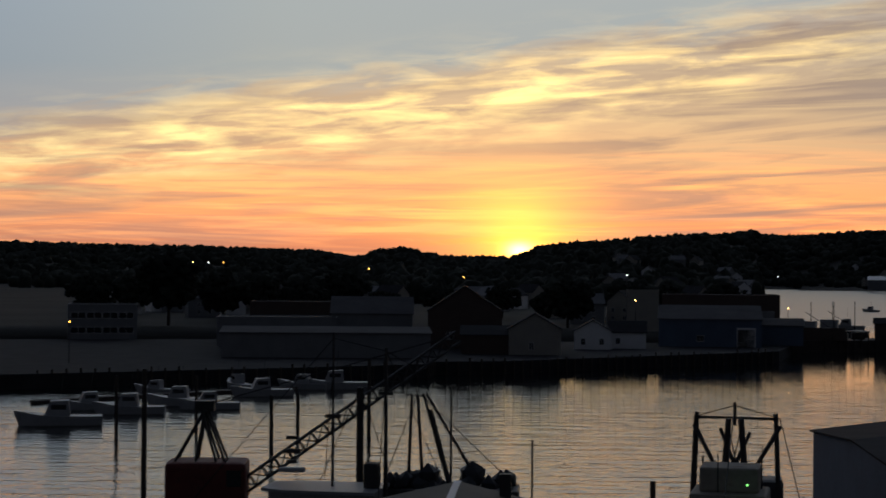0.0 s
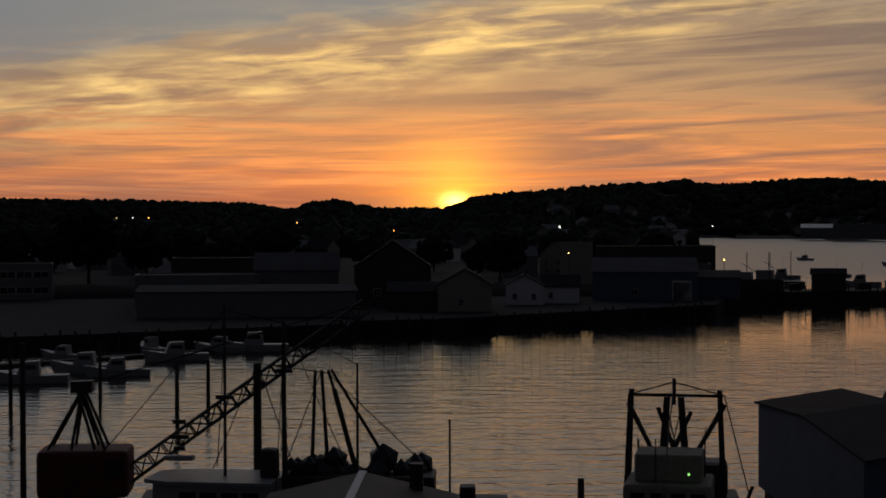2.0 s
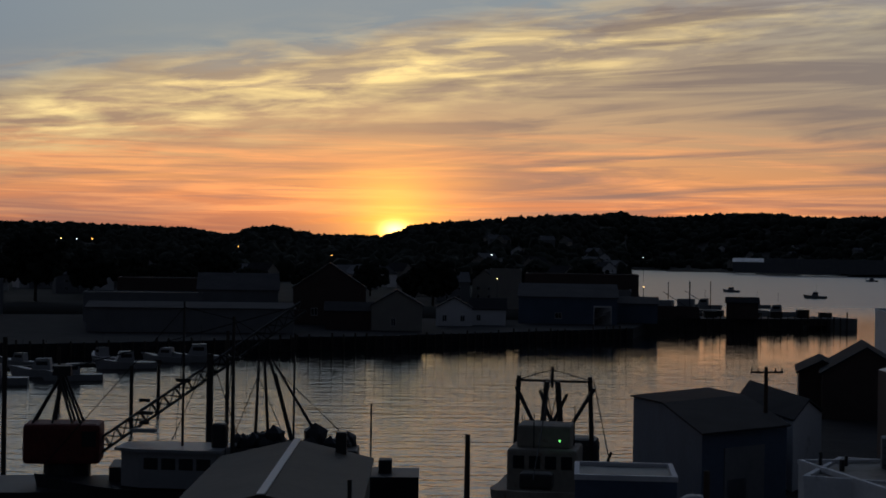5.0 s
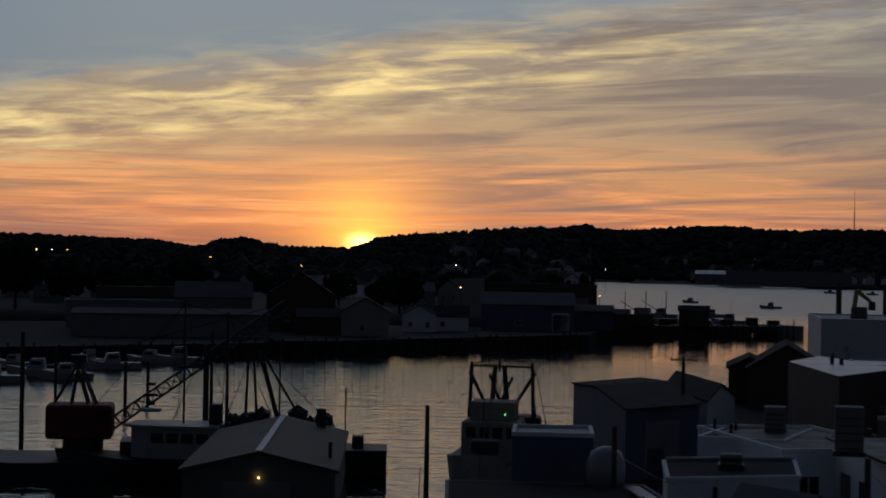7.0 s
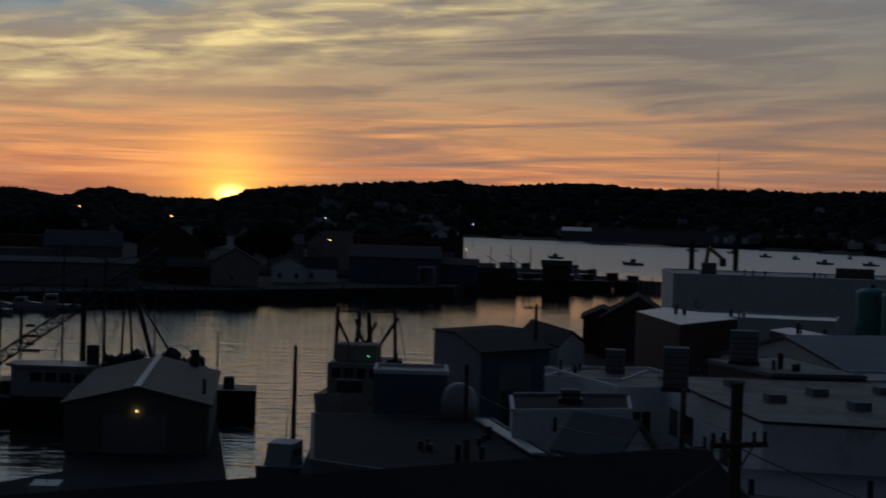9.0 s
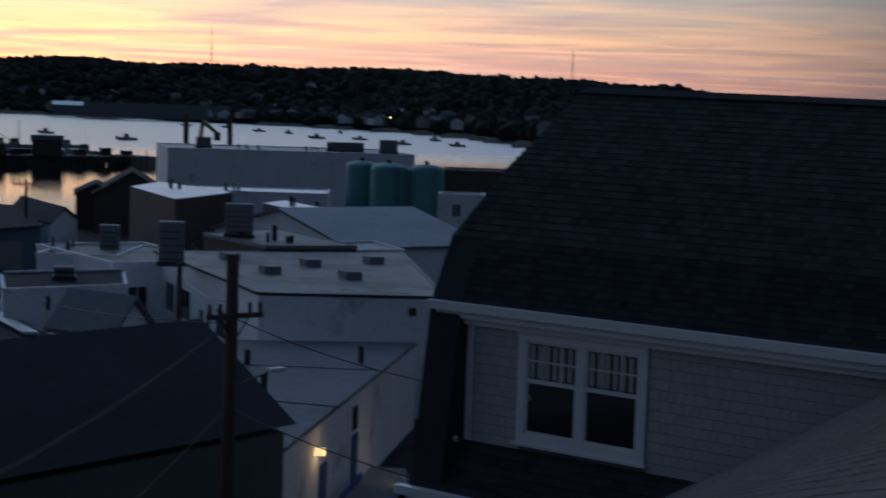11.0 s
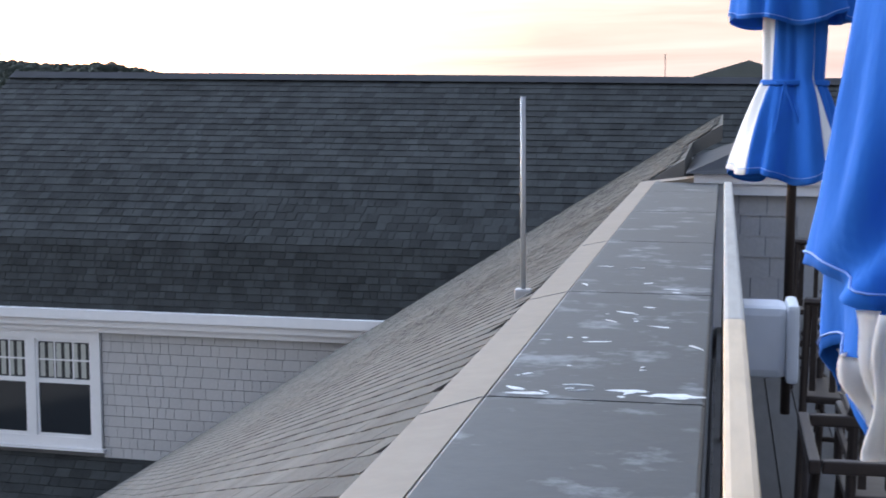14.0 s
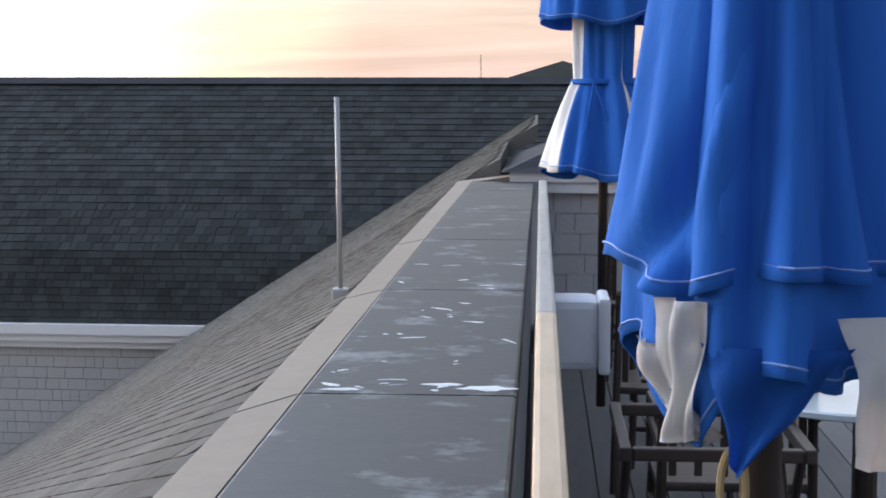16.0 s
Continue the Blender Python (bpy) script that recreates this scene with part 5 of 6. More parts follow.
# ---- the dark-roofed house beside the deck ----
SHINGLE = mat("charcoal_asphalt_shingle", (0.044, 0.048, 0.048), 0.95, 0.46, 70, 2.5, 0.5, island=0.22, spec=0.12)
SHINGLE2 = mat("weathered_grey_shingle", (0.158, 0.152, 0.140), 0.97, 0.26, 140, 2.0, 0.35, island=0.10, spec=0.0)
# dark colour standing in for the shadow gap under the slope's courses
COURSE_SHADE = mat("bare_asphalt_edge", (0.055, 0.053, 0.050), 0.97, 0.3, 90, 4.0, 0.3, spec=0.06)
SHAKE = mat("grey_wall_shingle", (0.48, 0.475, 0.465), 0.85, 0.11, 40, 1.5, 0.25, island=0.14)
BLIND = mat("pale_curtain", (0.45, 0.46, 0.42), 0.9, 0.15, 10, 2, 0.1)
WD = Vector((0.443, -0.897, 0)).normalized()
NB = Vector((-WD.y, WD.x, 0)) * 1.0
if NB.dot(Vector((1, 1, 0))) < 0:
    NB = -NB
W0 = Vector((10.33, 21.2, 0))


def hp(s, o, z):
    """A place on the house: s metres along its front from the left corner, o back from the front, height z."""
    p = W0 + WD * s + NB * o
    return Vector((p.x, p.y, z))


HM = Matrix(((WD.x, NB.x, 0, W0.x), (WD.y, NB.y, 0, W0.y), (0, 0, 1, 0), (0, 0, 0, 1)))
house = thing("mansard_house", HM, "tall grey shingled house with white trim and a charcoal shingled roof", "house")
LEN = 26.0
Z_EAVE, Z_KINK, Z_RIDGE, Z_SKIRT, Z_EAVE2 = 15.3, 16.36, 18.42, 13.35, 12.62
FELT = mat("dark_felt_backing", (0.15, 0.15, 0.15), 0.9, 0.2, 10, 1, 0.0)
part("wall", boxm(0.55, LEN, 0.0, 9, Z_SKIRT - 0.6, Z_EAVE - 0.1), FELT, house)
part("wall", boxm(0.25, LEN, 0.12, 9, 1.8, Z_EAVE2 - 0.05), FELT, house)
# roof body under the shingles
part("roof_deck", prismm([(-0.18, Z_EAVE), (0.25, 16.2), (1.5, 17.15), (3.6, Z_RIDGE), (5.7, 17.15), (6.95, 16.2), (7.4, Z_EAVE)], 0.0, LEN, axis="x"), ROOFDARK, house)
part("mansard_slope", prismm([(-0.55, Z_EAVE2 + 0.05), (0.05, Z_SKIRT + 0.02), (0.05, Z_EAVE2 + 0.05)], 0.0, LEN, axis="x"), ROOFDARK, house)
part("mansard_side", prismm([(-0.55, Z_EAVE2 + 0.05), (-0.2, Z_EAVE), (0.2, 16.12), (1.0, 16.12), (1.0, Z_EAVE2)], 0.0, 0.54, axis="x"), ROOFDARK, house)
bm = bmesh.new()
box(bm, 0.0, LEN, -0.30, -0.16, Z_EAVE - 0.10, Z_EAVE + 0.02)
box(bm, 0.1, LEN, -0.22, -0.10, Z_EAVE - 0.2, Z_EAVE - 0.102)
box(bm, 0.2, LEN, -0.12, 0.02, Z_EAVE - 0.29, Z_EAVE - 0.202)
part("eave_trim", bm, TRIM, house, "white moulded eave with gutter")
bm = bmesh.new()
box(bm, -0.15, LEN, -0.72, -0.56, Z_EAVE2 - 0.05, Z_EAVE2 + 0.07)
box(bm, 0.0, LEN, -0.6, -0.45, Z_EAVE2 - 0.16, Z_EAVE2 - 0.052)
box(bm, 0.1, LEN, -0.5, 0.13, Z_EAVE2 - 0.3, Z_EAVE2 - 0.162)
part("eave_trim", bm, TRIM, house, "white moulded lower eave with gutter")
bm = bmesh.new()
tube(bm, (0.36, -0.12, Z_EAVE - 0.3), (0.36, -0.12, Z_SKIRT + 0.15), 0.05, n=8)
tube(bm, (0.36, -0.12, Z_SKIRT + 0.15), (0.55, -0.25, Z_SKIRT + 0.02), 0.05, n=8)
part("downpipe", bm, TRIM, house)
part("downpipe", tubem((1.1, -0.02, Z_EAVE2 - 0.3), (1.1, -0.02, 4), 0.05, n=8), TRIM, house)
part("corner_board", boxm(0.5, 0.66, -0.03, 0.0, Z_SKIRT, Z_EAVE - 0.29), TRIM, house)


def twin_window(s0, z0, w, h, y=0.0):
    c = 0.13
    bm = bmesh.new()
    box(bm, s0, s0 + w, y - 0.05, y + 0.02, z0, z0 + c)
    box(bm, s0, s0 + w, y - 0.06, y + 0.02, z0 + h - c - 0.04, z0 + h)
    for a in (s0, s0 + w / 2 - c / 2, s0 + w - c):
        box(bm, a, a + c, y - 0.05, y + 0.02, z0 + c, z0 + h - c - 0.04)
    f = part("window_frame", bm, TRIM, house)
    part("window_sill", boxm(s0 - 0.05, s0 + w + 0.05, y - 0.1, y, z0 - 0.04, z0), TRIM, f)
    for a in (s0 + c, s0 + w / 2 + c / 2):
        b = a + w / 2 - 1.5 * c
        zz0, zz1 = z0 + c, z0 + h - c - 0.04
        zm = zz0 + (zz1 - zz0) * 0.57
        bm = bmesh.new()
        box(bm, a, b, y - 0.035, y + 0.01, zm - 0.03, zm + 0.03)
        box(bm, a, a + 0.035, y - 0.03, y + 0.01, zz0, zz1), box(bm, b - 0.035, b, y - 0.03, y + 0.01, zz0, zz1)
        box(bm, a, b, y - 0.03, y + 0.01, zz0, zz0 + 0.04), box(bm, a, b, y - 0.03, y + 0.01, zz1 - 0.04, zz1)
        for k in (1, 2):
            x_ = a + (b - a) * k / 3
            box(bm, x_ - 0.01, x_ + 0.01, y - 0.025, y + 0.005, zm + 0.03, zz1 - 0.04)
        box(bm, a + 0.035, b - 0.035, y - 0.025, y + 0.005, (zm + zz1) / 2 - 0.01, (zm + zz1) / 2 + 0.01)
        part("sash", bm, TRIM, f)
        part("pane", boxm(a + 0.035, b - 0.035, y - 0.012, y - 0.008, zz0 + 0.04, zz1 - 0.04), GLASS, f)
        bm = bmesh.new()
        for k in range(6):
            x_ = a + 0.06 + (b - a - 0.1) * k / 6
            box(bm, x_, x_ + (b - a) / 12, y - 0.0165, y - 0.0135, zm + 0.05, zz1 - 0.06)
        part("curtain", bm, BLIND, f)


twin_window(1.44, 13.46, 2.06, 1.60)
twin_window(1.75, 10.5, 2.06, 1.62, 0.12)
for s_ in (10.2, 16.2):
    rod_ = part("lightning_rod", tubem((s_, 3.6, Z_RIDGE - 0.3), (s_, 3.6, Z_RIDGE + 0.34 - 0.0185 * s_), 0.006, n=5), STEEL, house)


def piece_mesh(name, w, h, t, material):
    """A shingle: w along x, h up y, butt thickness t, tapering to nothing at its top edge."""
    me = bpy.data.meshes.new(name)
    me.from_pydata([(0, 0, 0), (w, 0, 0), (w, h, 0), (0, h, 0), (0, 0, t), (w, 0, t), (w, h, 0.002), (0, h, 0.002)], [],
                   [(4, 5, 6, 7), (0, 1, 5, 4), (1, 2, 6, 5), (2, 3, 7, 6), (3, 0, 4, 7), (3, 2, 1, 0)])
    me.materials.append(material)
    return me


def shingle_field(parent, m, width, rows_n, pitch, wmin, wmax, t, material, name, near, over=1.08, keep=None, edge=None):
    """Courses of shingles on the plane of the pose m (x along, y up the slope). near: pieces with x in this stretch are objects of their own, up to 300."""
    r = random.Random(len(name) + rows_n)
    verts, faces, made = [], [], 0
    shapes = [piece_mesh(name, w - 0.006, pitch * over, t, material) for w in (wmin, (wmin + wmax) / 2, wmax)]
    for j in range(rows_n):
        x = 0.0
        first = r.uniform(0.35, 1.0)
        while x < width:
            k = r.randrange(3)
            w = (wmin, (wmin + wmax) / 2, wmax)[k]
            if x == 0.0:
                w = w * first
            lift = r.uniform(0, t * 0.5)
            if keep and not all(keep(m @ Vector((x + a_ * w, (j + b_ * over) * pitch, 0))) for a_ in (0, 1) for b_ in (0, 1)):
                x += w
                continue
            if near and x > 0 and near[0] <= x <= near[1] and near[2] <= j <= near[3] and made < 300:
                ob = new(name, shapes[k])
                ob.parent = parent
                ob.matrix_local = m @ pose(x, j * pitch, lift)
                made += 1
            else:
                w_ = w - 0.006
                loc = [(x, j * pitch, lift), (x + w_, j * pitch, lift), (x + w_, (j + over) * pitch, 0), (x, (j + over) * pitch, 0),
                       (x, j * pitch, lift + t), (x + w_, j * pitch, lift + t), (x + w_, (j + over) * pitch, 0.002), (x, (j + over) * pitch, 0.002)]
                o = len(verts)
                verts += [(m @ Vector(p))[:] for p in loc]
                faces += [tuple(i + o for i in f) for f in ((4, 5, 6, 7), (0, 1, 5, 4), (1, 2, 6, 5), (3, 0, 4, 7))]
            x += w
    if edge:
        # painted shade below each course, as dark strips broken where the tabs lie close
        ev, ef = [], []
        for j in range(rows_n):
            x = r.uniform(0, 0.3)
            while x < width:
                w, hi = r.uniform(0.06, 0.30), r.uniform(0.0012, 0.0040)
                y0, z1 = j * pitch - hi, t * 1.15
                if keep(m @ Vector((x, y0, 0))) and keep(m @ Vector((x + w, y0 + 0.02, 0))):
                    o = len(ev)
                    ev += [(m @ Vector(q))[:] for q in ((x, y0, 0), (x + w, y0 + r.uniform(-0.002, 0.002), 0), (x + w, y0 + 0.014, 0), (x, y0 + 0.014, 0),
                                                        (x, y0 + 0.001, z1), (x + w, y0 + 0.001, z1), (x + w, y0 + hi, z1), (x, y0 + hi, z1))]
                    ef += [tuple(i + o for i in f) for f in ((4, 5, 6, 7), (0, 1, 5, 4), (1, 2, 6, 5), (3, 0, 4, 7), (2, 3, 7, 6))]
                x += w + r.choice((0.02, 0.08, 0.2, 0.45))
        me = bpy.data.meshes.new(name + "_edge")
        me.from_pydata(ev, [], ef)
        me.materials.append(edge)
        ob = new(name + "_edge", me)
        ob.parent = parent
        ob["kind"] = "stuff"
    me = bpy.data.meshes.new(name + "_courses")
    me.from_pydata(verts, [], faces)
    me.materials.append(material)
    ob = new(name + "_courses", me)
    ob.parent = parent
    ob["kind"] = "stuff"


# ---- the deck's own roof, parapet and rail ----
RAIL_AZ = 55.38
UU = Vector((math.sin(radians(RAIL_AZ)), math.cos(radians(RAIL_AZ)), 0))
VV = Vector((-UU.y, UU.x, 0))
RISE = 0.006
DM = Matrix.Translation((0, 0, EYE_Z)) @ pose(0, 0, 0, 0.806, 0.775, 0.381) @ Matrix(((UU.x, VV.x, 0, 0), (UU.y, VV.y, 0, 0), (RISE, 0, 1, 0), (0, 0, 0, 1)))   # x along the rail, y to the left of it, z from eye height
CAPM = mat("dark_grey_metal_cap", (0.025, 0.029, 0.032), 0.6, 0.25, 25, 1.2, 0.08, metal=0.1, stain=((0.15, 0.16, 0.17), 4.5, 0.555), spec=0.35)
FLASH = mat("pale_taupe_flashing", (0.225, 0.178, 0.132), 0.75, 0.12, 20, 1.5, 0.08)
RAILWOOD = mat("pale_weathered_oak_rail", (0.50, 0.38, 0.26), 0.65, 0.25, 25, 2.5, 0.2, stretch=(0.15, 1, 1))
RAILGREY = mat("silvered_wood_rail", (0.34, 0.32, 0.29), 0.75, 0.2, 25, 2.5, 0.2, stretch=(0.15, 1, 1))
DECKWOOD = mat("grey_deck_boards", (0.17, 0.16, 0.15), 0.85, 0.25, 20, 1.5, 0.3, island=0.4, stretch=(0.2, 1, 1))
BRONZE = mat("brown_powder_coat", (0.055, 0.04, 0.033), 0.5, 0.25, 20, 2, 0.1, metal=0.3)
BLUE = mat("royal_blue_canvas", (0.012, 0.125, 0.47), 0.9, 0.12, 9, 3, 0.75, dist=0.02, stretch=(1, 1, 0.3), spec=0.15)
CANVAS = mat("white_canvas", (0.78, 0.77, 0.75), 0.9, 0.08, 9, 3, 0.6, dist=0.02, stretch=(1, 1, 0.3), spec=0.15)
STITCH = mat("pale_thread", (0.20, 0.34, 0.66), 0.8, 0.1, 50, 5, 0.0)
BIRD = mat("white_dropping_crust", (0.62, 0.63, 0.62), 0.9, 0.2, 60, 8, 0.2)
PLASTIC = mat("pale_grey_plastic", (0.60, 0.63, 0.67), 0.45, 0.05, 20, 2, 0.03)

S_LOW = 0.645
lodge = thing("deck_building", DM, "roof deck's own weathered shingle slope under a metal-capped parapet", "building")
# slope under the shingles: falls to the left from the flashing
part("roof_deck", prismm([(0.58, -0.680), (9.6, -0.690 - S_LOW * 9.0), (9.6, -0.9 - S_LOW * 9.0), (0.6, -2.2)], -4.0, 18.9, axis="x"), ROOFDARK, lodge)
part("wall", boxm(-4.0, 19.0, 0.06, 0.6, -12.0, -0.70), GREYWALL, lodge)
bm = bmesh.new()
prism(bm, [(0.499, -0.620), (0.605, -0.630), (0.61, -0.645), (0.499, -0.64)], -4.0, 12.0, axis="x")
part("flashing", bm, FLASH, lodge, "pale strip of metal flashing")
cap_joints = [-4.0, -0.35, 1.5, 3.35, 5.2, 7.05, 8.9, 10.75, 12.0]
for a, b in zip(cap_joints, cap_joints[1:]):
    bm = bmesh.new()
    prism(bm, [(0.046, -0.70), (0.046, -0.622), (0.052, -0.618), (0.49, -0.618), (0.50, -0.624), (0.50, -0.66)], a + 0.006, b - 0.006, axis="x")
    part("cap_panel", bm, CAPM, lodge)
part("cap_backing", boxm(-4, 12, 0.05, 0.49, -0.72, -0.64), STEEL, lodge)
rr = random.Random(21)
for u0, n in ((3.40, 10), (3.7, 4), (4.1, 5), (4.5, 7), (5.22, 4), (5.8, 3)):
    for k in range(n):
        bm = bmesh.new()
        cu, cv = u0 + abs(rr.gauss(0, 0.16)), rr.uniform(0.07, 0.46)
        ring = []
        m = rr.randint(7, 11)
        sx, sy = rr.uniform(0.004, 0.013), rr.choice((0.006, 0.012, 0.03, 0.05)) * rr.uniform(0.7, 1.2)
        turn = rr.uniform(-1.3, 1.3)
        top = bm.verts.new((cu, cv, -0.6155))
        for i in range(m):
            q = 2 * math.pi * i / m
            ra = rr.uniform(0.35, 1.25)
            dx, dy = sx * ra * math.cos(q), sy * ra * math.sin(q)
            ring.append(bm.verts.new((cu + dx * math.cos(turn) - dy * math.sin(turn), cv + dx * math.sin(turn) + dy * math.cos(turn), -0.6174)))
        for i in range(m):
            bm.faces.new((top, ring[i], ring[(i + 1) % m]))
        part("splash", bm, BIRD, lodge)
# a wide dried smear beside the joint
for cu, cv, sx, sy in ((3.43, 0.11, 0.035, 0.075), (3.47, 0.20, 0.02, 0.05), (3.40, 0.42, 0.02, 0.05)):
    bm = bmesh.new()
    top = bm.verts.new((cu, cv, -0.6158))
    ring = [bm.verts.new((cu + sx * math.cos(i / 18 * 2 * math.pi) * rr.uniform(0.4, 1.15), cv + sy * math.sin(i / 18 * 2 * math.pi) * rr.uniform(0.55, 1.2), -0.6174)) for i in range(18)]
    for i in range(18):
        bm.faces.new((top, ring[i], ring[(i + 1) % 18]))
    part("smear", bm, BIRD, lodge)

for u_ in (-0.35, 1.5, 3.35, 5.2, 7.05):
    bm = bmesh.new()
    slab(bm, [(u_ - 0.002, 0.501), (u_ + 0.002, 0.501), (u_ - 0.16, 0.604), (u_ - 0.164, 0.604)], -0.640, -0.6185)
    for v_ in bm.verts:
        v_.co.z -= (v_.co.y - 0.5) * 0.1
    part("flashing_joint", bm, STEEL, lodge)

# lightning rod on the slope
GALV = mat("galvanised_rod", (0.42, 0.42, 0.42), 0.5, 0.1, 30, 3, 0.05, metal=0.3)
rod = thing("lightning_rod", DM @ pose(6.05, 0.74, -0.75), "slim grey metal rod on a clamped foot", "rod")
part("shaft", tubem((0, 0, 0), (0.0, 0.012, 0.725), 0.0095, n=10), GALV, rod, smooth=True)
part("foot", bevel_box(-0.03, 0.03, -0.03, 0.03, -0.03, 0.015, 0.008), GALV, rod)
part("clamp", tubem((0.02, -0.05, 0.01), (0.24, -0.16, 0.035), 0.009, n=8), GALV, rod)

# handrail
rail = thing("deck_rail", DM, "wooden deck handrail on dark posts, pale in front and silvered behind", "railing")
for a, b, m_ in ((-3.0, 4.55, RAILWOOD), (4.552, 11.8, RAILGREY)):
    part("handrail", bevel_box(a, b, -0.049, 0.009, -0.645, -0.60, 0.012), m_, rail)
for u_ in (-2.0, 0.0, 2.0, 4.0, 6.0, 8.0, 10.0, 11.7):
    part("post", boxm(u_ - 0.03, u_ + 0.03, -0.045, 0.0, -1.66, -0.645), BRONZE, rail)
for z_ in (-0.85, -1.05, -1.25, -1.45):
    part("cable_rail", tubem((-3, -0.02, z_), (11.8, -0.02, z_), 0.006, n=5), STEEL, rail)

# deck floor boards
deck = thing("floor_deck", DM, "grey weathered deck boards", "floor")
deck["kind"] = "structure"
for k in range(44):
    y1 = 0.03 - k * 0.145
    part("board", boxm(-4.0, 12.0, y1 - 0.138, y1, -1.70, -1.665), DECKWOOD, deck)
part("joists", boxm(-4.0, 12.0, -6.4, 0.03, -1.9, -1.71), TIMBER, deck)

# shingled gable end at the far end of the deck
end = thing("penthouse", DM, "small grey shingled deck house with white trim, dark roof", "building")
part("wall", boxm(12.0, 15.0, -4.5, 0.12, -1.9, -0.62), GREYWALL, end)
bm = bmesh.new()
box(bm, 11.86, 15.1, -4.6, 0.22, -0.62, -0.55), box(bm, 11.90, 15.05, -4.55, 0.17, -0.70, -0.621)
part("cornice", bm, TRIM, end)
bm = bmesh.new()
q = [bm.verts.new(p) for p in ((11.8, 0.28, -0.548), (11.8, -4.7, -0.548), (15.2, -4.7, -0.548), (15.2, 0.28, -0.548), (13.2, -0.9, -0.05), (13.6, -3.4, -0.05))]
for f in ((0, 1, 5, 4), (1, 2, 5), (2, 3, 4, 5), (3, 0, 4), (0, 3, 2, 1)):
    bm.faces.new([q[i] for i in f])
part("roof", bm, ROOFDARK, end)
part("corner_board", boxm(11.97, 12.0, 0.0, 0.12, -1.9, -0.70), TRIM, end)
bm = bmesh.new()
prism(bm, [(0.62, -0.64), (0.05, -0.56), (-0.02, -0.56), (-0.02, -0.60), (0.62, -0.69)], 11.9, 12.3, axis="x")
part("crickets", bm, FLASH, end, "bent pale flashing at the roof's end")

far_roof = thing("gable_house", DM @ pose(30, -0.4, 0), "grey-green gabled roof seen over the ridge", "house")
part("roof", prismm([(-9, -2.2), (0.0, 0.55), (9, -2.2)], 0, 8, axis="x"), GREENWALL, far_roof)
part("wall", boxm(0.3, 8, -8, 8, -14, -2.2), GREYWALL, far_roof)


# ---- folded umbrellas ----
def folded_umbrella(name_label, u, v, top, tie, bottom, r_top, r_tie, r_bot, phase, foot, pole_r, seed):
    th = thing("patio_umbrella", DM @ pose(u, v, 0), name_label, "umbrella", "folded umbrellas")
    part("pole", tubem((0, 0, foot), (0, 0, top + 0.1), pole_r, pole_r * 0.95, n=16), BRONZE, th, smooth=True)
    r = random.Random(seed)
    n = 96
    amp = [r.uniform(0.5, 1.0) for _ in range(9)]

    def canopy(nm, z0, z1, ra, rt, rb, zt, panels, mt, hem, off, stitch=True, swell=0.8, fold=1.0, creases=()):
        levels = 72
        bm = bmesh.new()
        rows_ = []
        for j in range(levels + 1):
            s = j / levels
            z = z0 + (z1 - z0) * s
            if zt is not None and z > zt:
                k = (z - zt) / (z0 - zt)
                base = rt + (ra - rt) * (k ** 0.8)
            elif zt is not None:
                k = (zt - z) / (zt - z1)
                base = rt + (rb - rt) * (k ** 0.7)
            else:
                base = ra + (rb - ra) * s ** swell
            row = []
            for i in range(n):
                a = 2 * math.pi * i / n
                f = 0.0
                for q in range(4):
                    f += amp[q] * math.cos((3 + 2 * q) * a + phase * (q + 1) + 1.6 * math.sin(s * 2.4 + q)) * (0.17, 0.16, 0.10, 0.06)[q]
                f += 0.06 * math.cos(11 * a + 7 * s + phase) + 0.03 * math.cos(17 * a - 9 * s + 2 * phase) + 0.025 * math.sin(7 * a + 12 * s)
                f *= fold
                for a_top, a_low, deep, wide in creases:
                    gap = (math.degrees(a) - (a_top + (a_low - a_top) * s ** 3) + 180) % 360 - 180
                    f -= deep * math.exp(-(gap / wide) ** 2) - 0.45 * deep * math.exp(-((gap - 1.9 * wide) / wide) ** 2)
                open_ = 0.35 + 0.75 * s
                rad = base * (1 + f * open_) + off
                hemz = hem * s ** 6 * (0.55 * math.cos(3 * a + phase) + 0.45 * math.cos(5 * a - phase))
                row.append(bm.verts.new((rad * math.cos(a), rad * math.sin(a), z + hemz)))
            rows_.append(row)
        for A, B in zip(rows_, rows_[1:]):
            for i in range(n):
                bm.faces.new((A[i], A[(i + 1) % n], B[(i + 1) % n], B[i]))
        if stitch:
            b3 = bmesh.new()
            row = rows_[levels - 1]
            for i in range(n):
                a_, b_ = row[i].co, row[(i + 1) % n].co
                k_ = 1 + 0.007 / max(0.05, math.hypot(a_.x, a_.y))
                tube(b3, (a_.x * k_, a_.y * k_, a_.z), (b_.x * k_, b_.y * k_, b_.z), 0.0019, n=4)
            part("stitching", b3, STITCH, th)
        # split the panels: blue and white in turn
        for nm2, m_, want in ((nm, BLUE, False), ("white_panel", CANVAS, True)):
            b2 = bm.copy()
            b2.faces.ensure_lookup_table()
            kill = []
            for fa in b2.faces:
                c = fa.calc_center_median()
                a = (math.degrees(math.atan2(c.y, c.x)) + 360) % 360
                white = any(lo <= a <= hi for lo, hi in panels)
                if white != want:
                    kill.append(fa)
            bmesh.ops.delete(b2, geom=kill, context="FACES")
            if len(b2.faces):
                bmesh.ops.solidify(b2, geom=b2.faces, thickness=0.004)
                part(nm2, b2, m_, th, smooth=True)
            else:
                b2.free()
        bm.free()

    return th, canopy


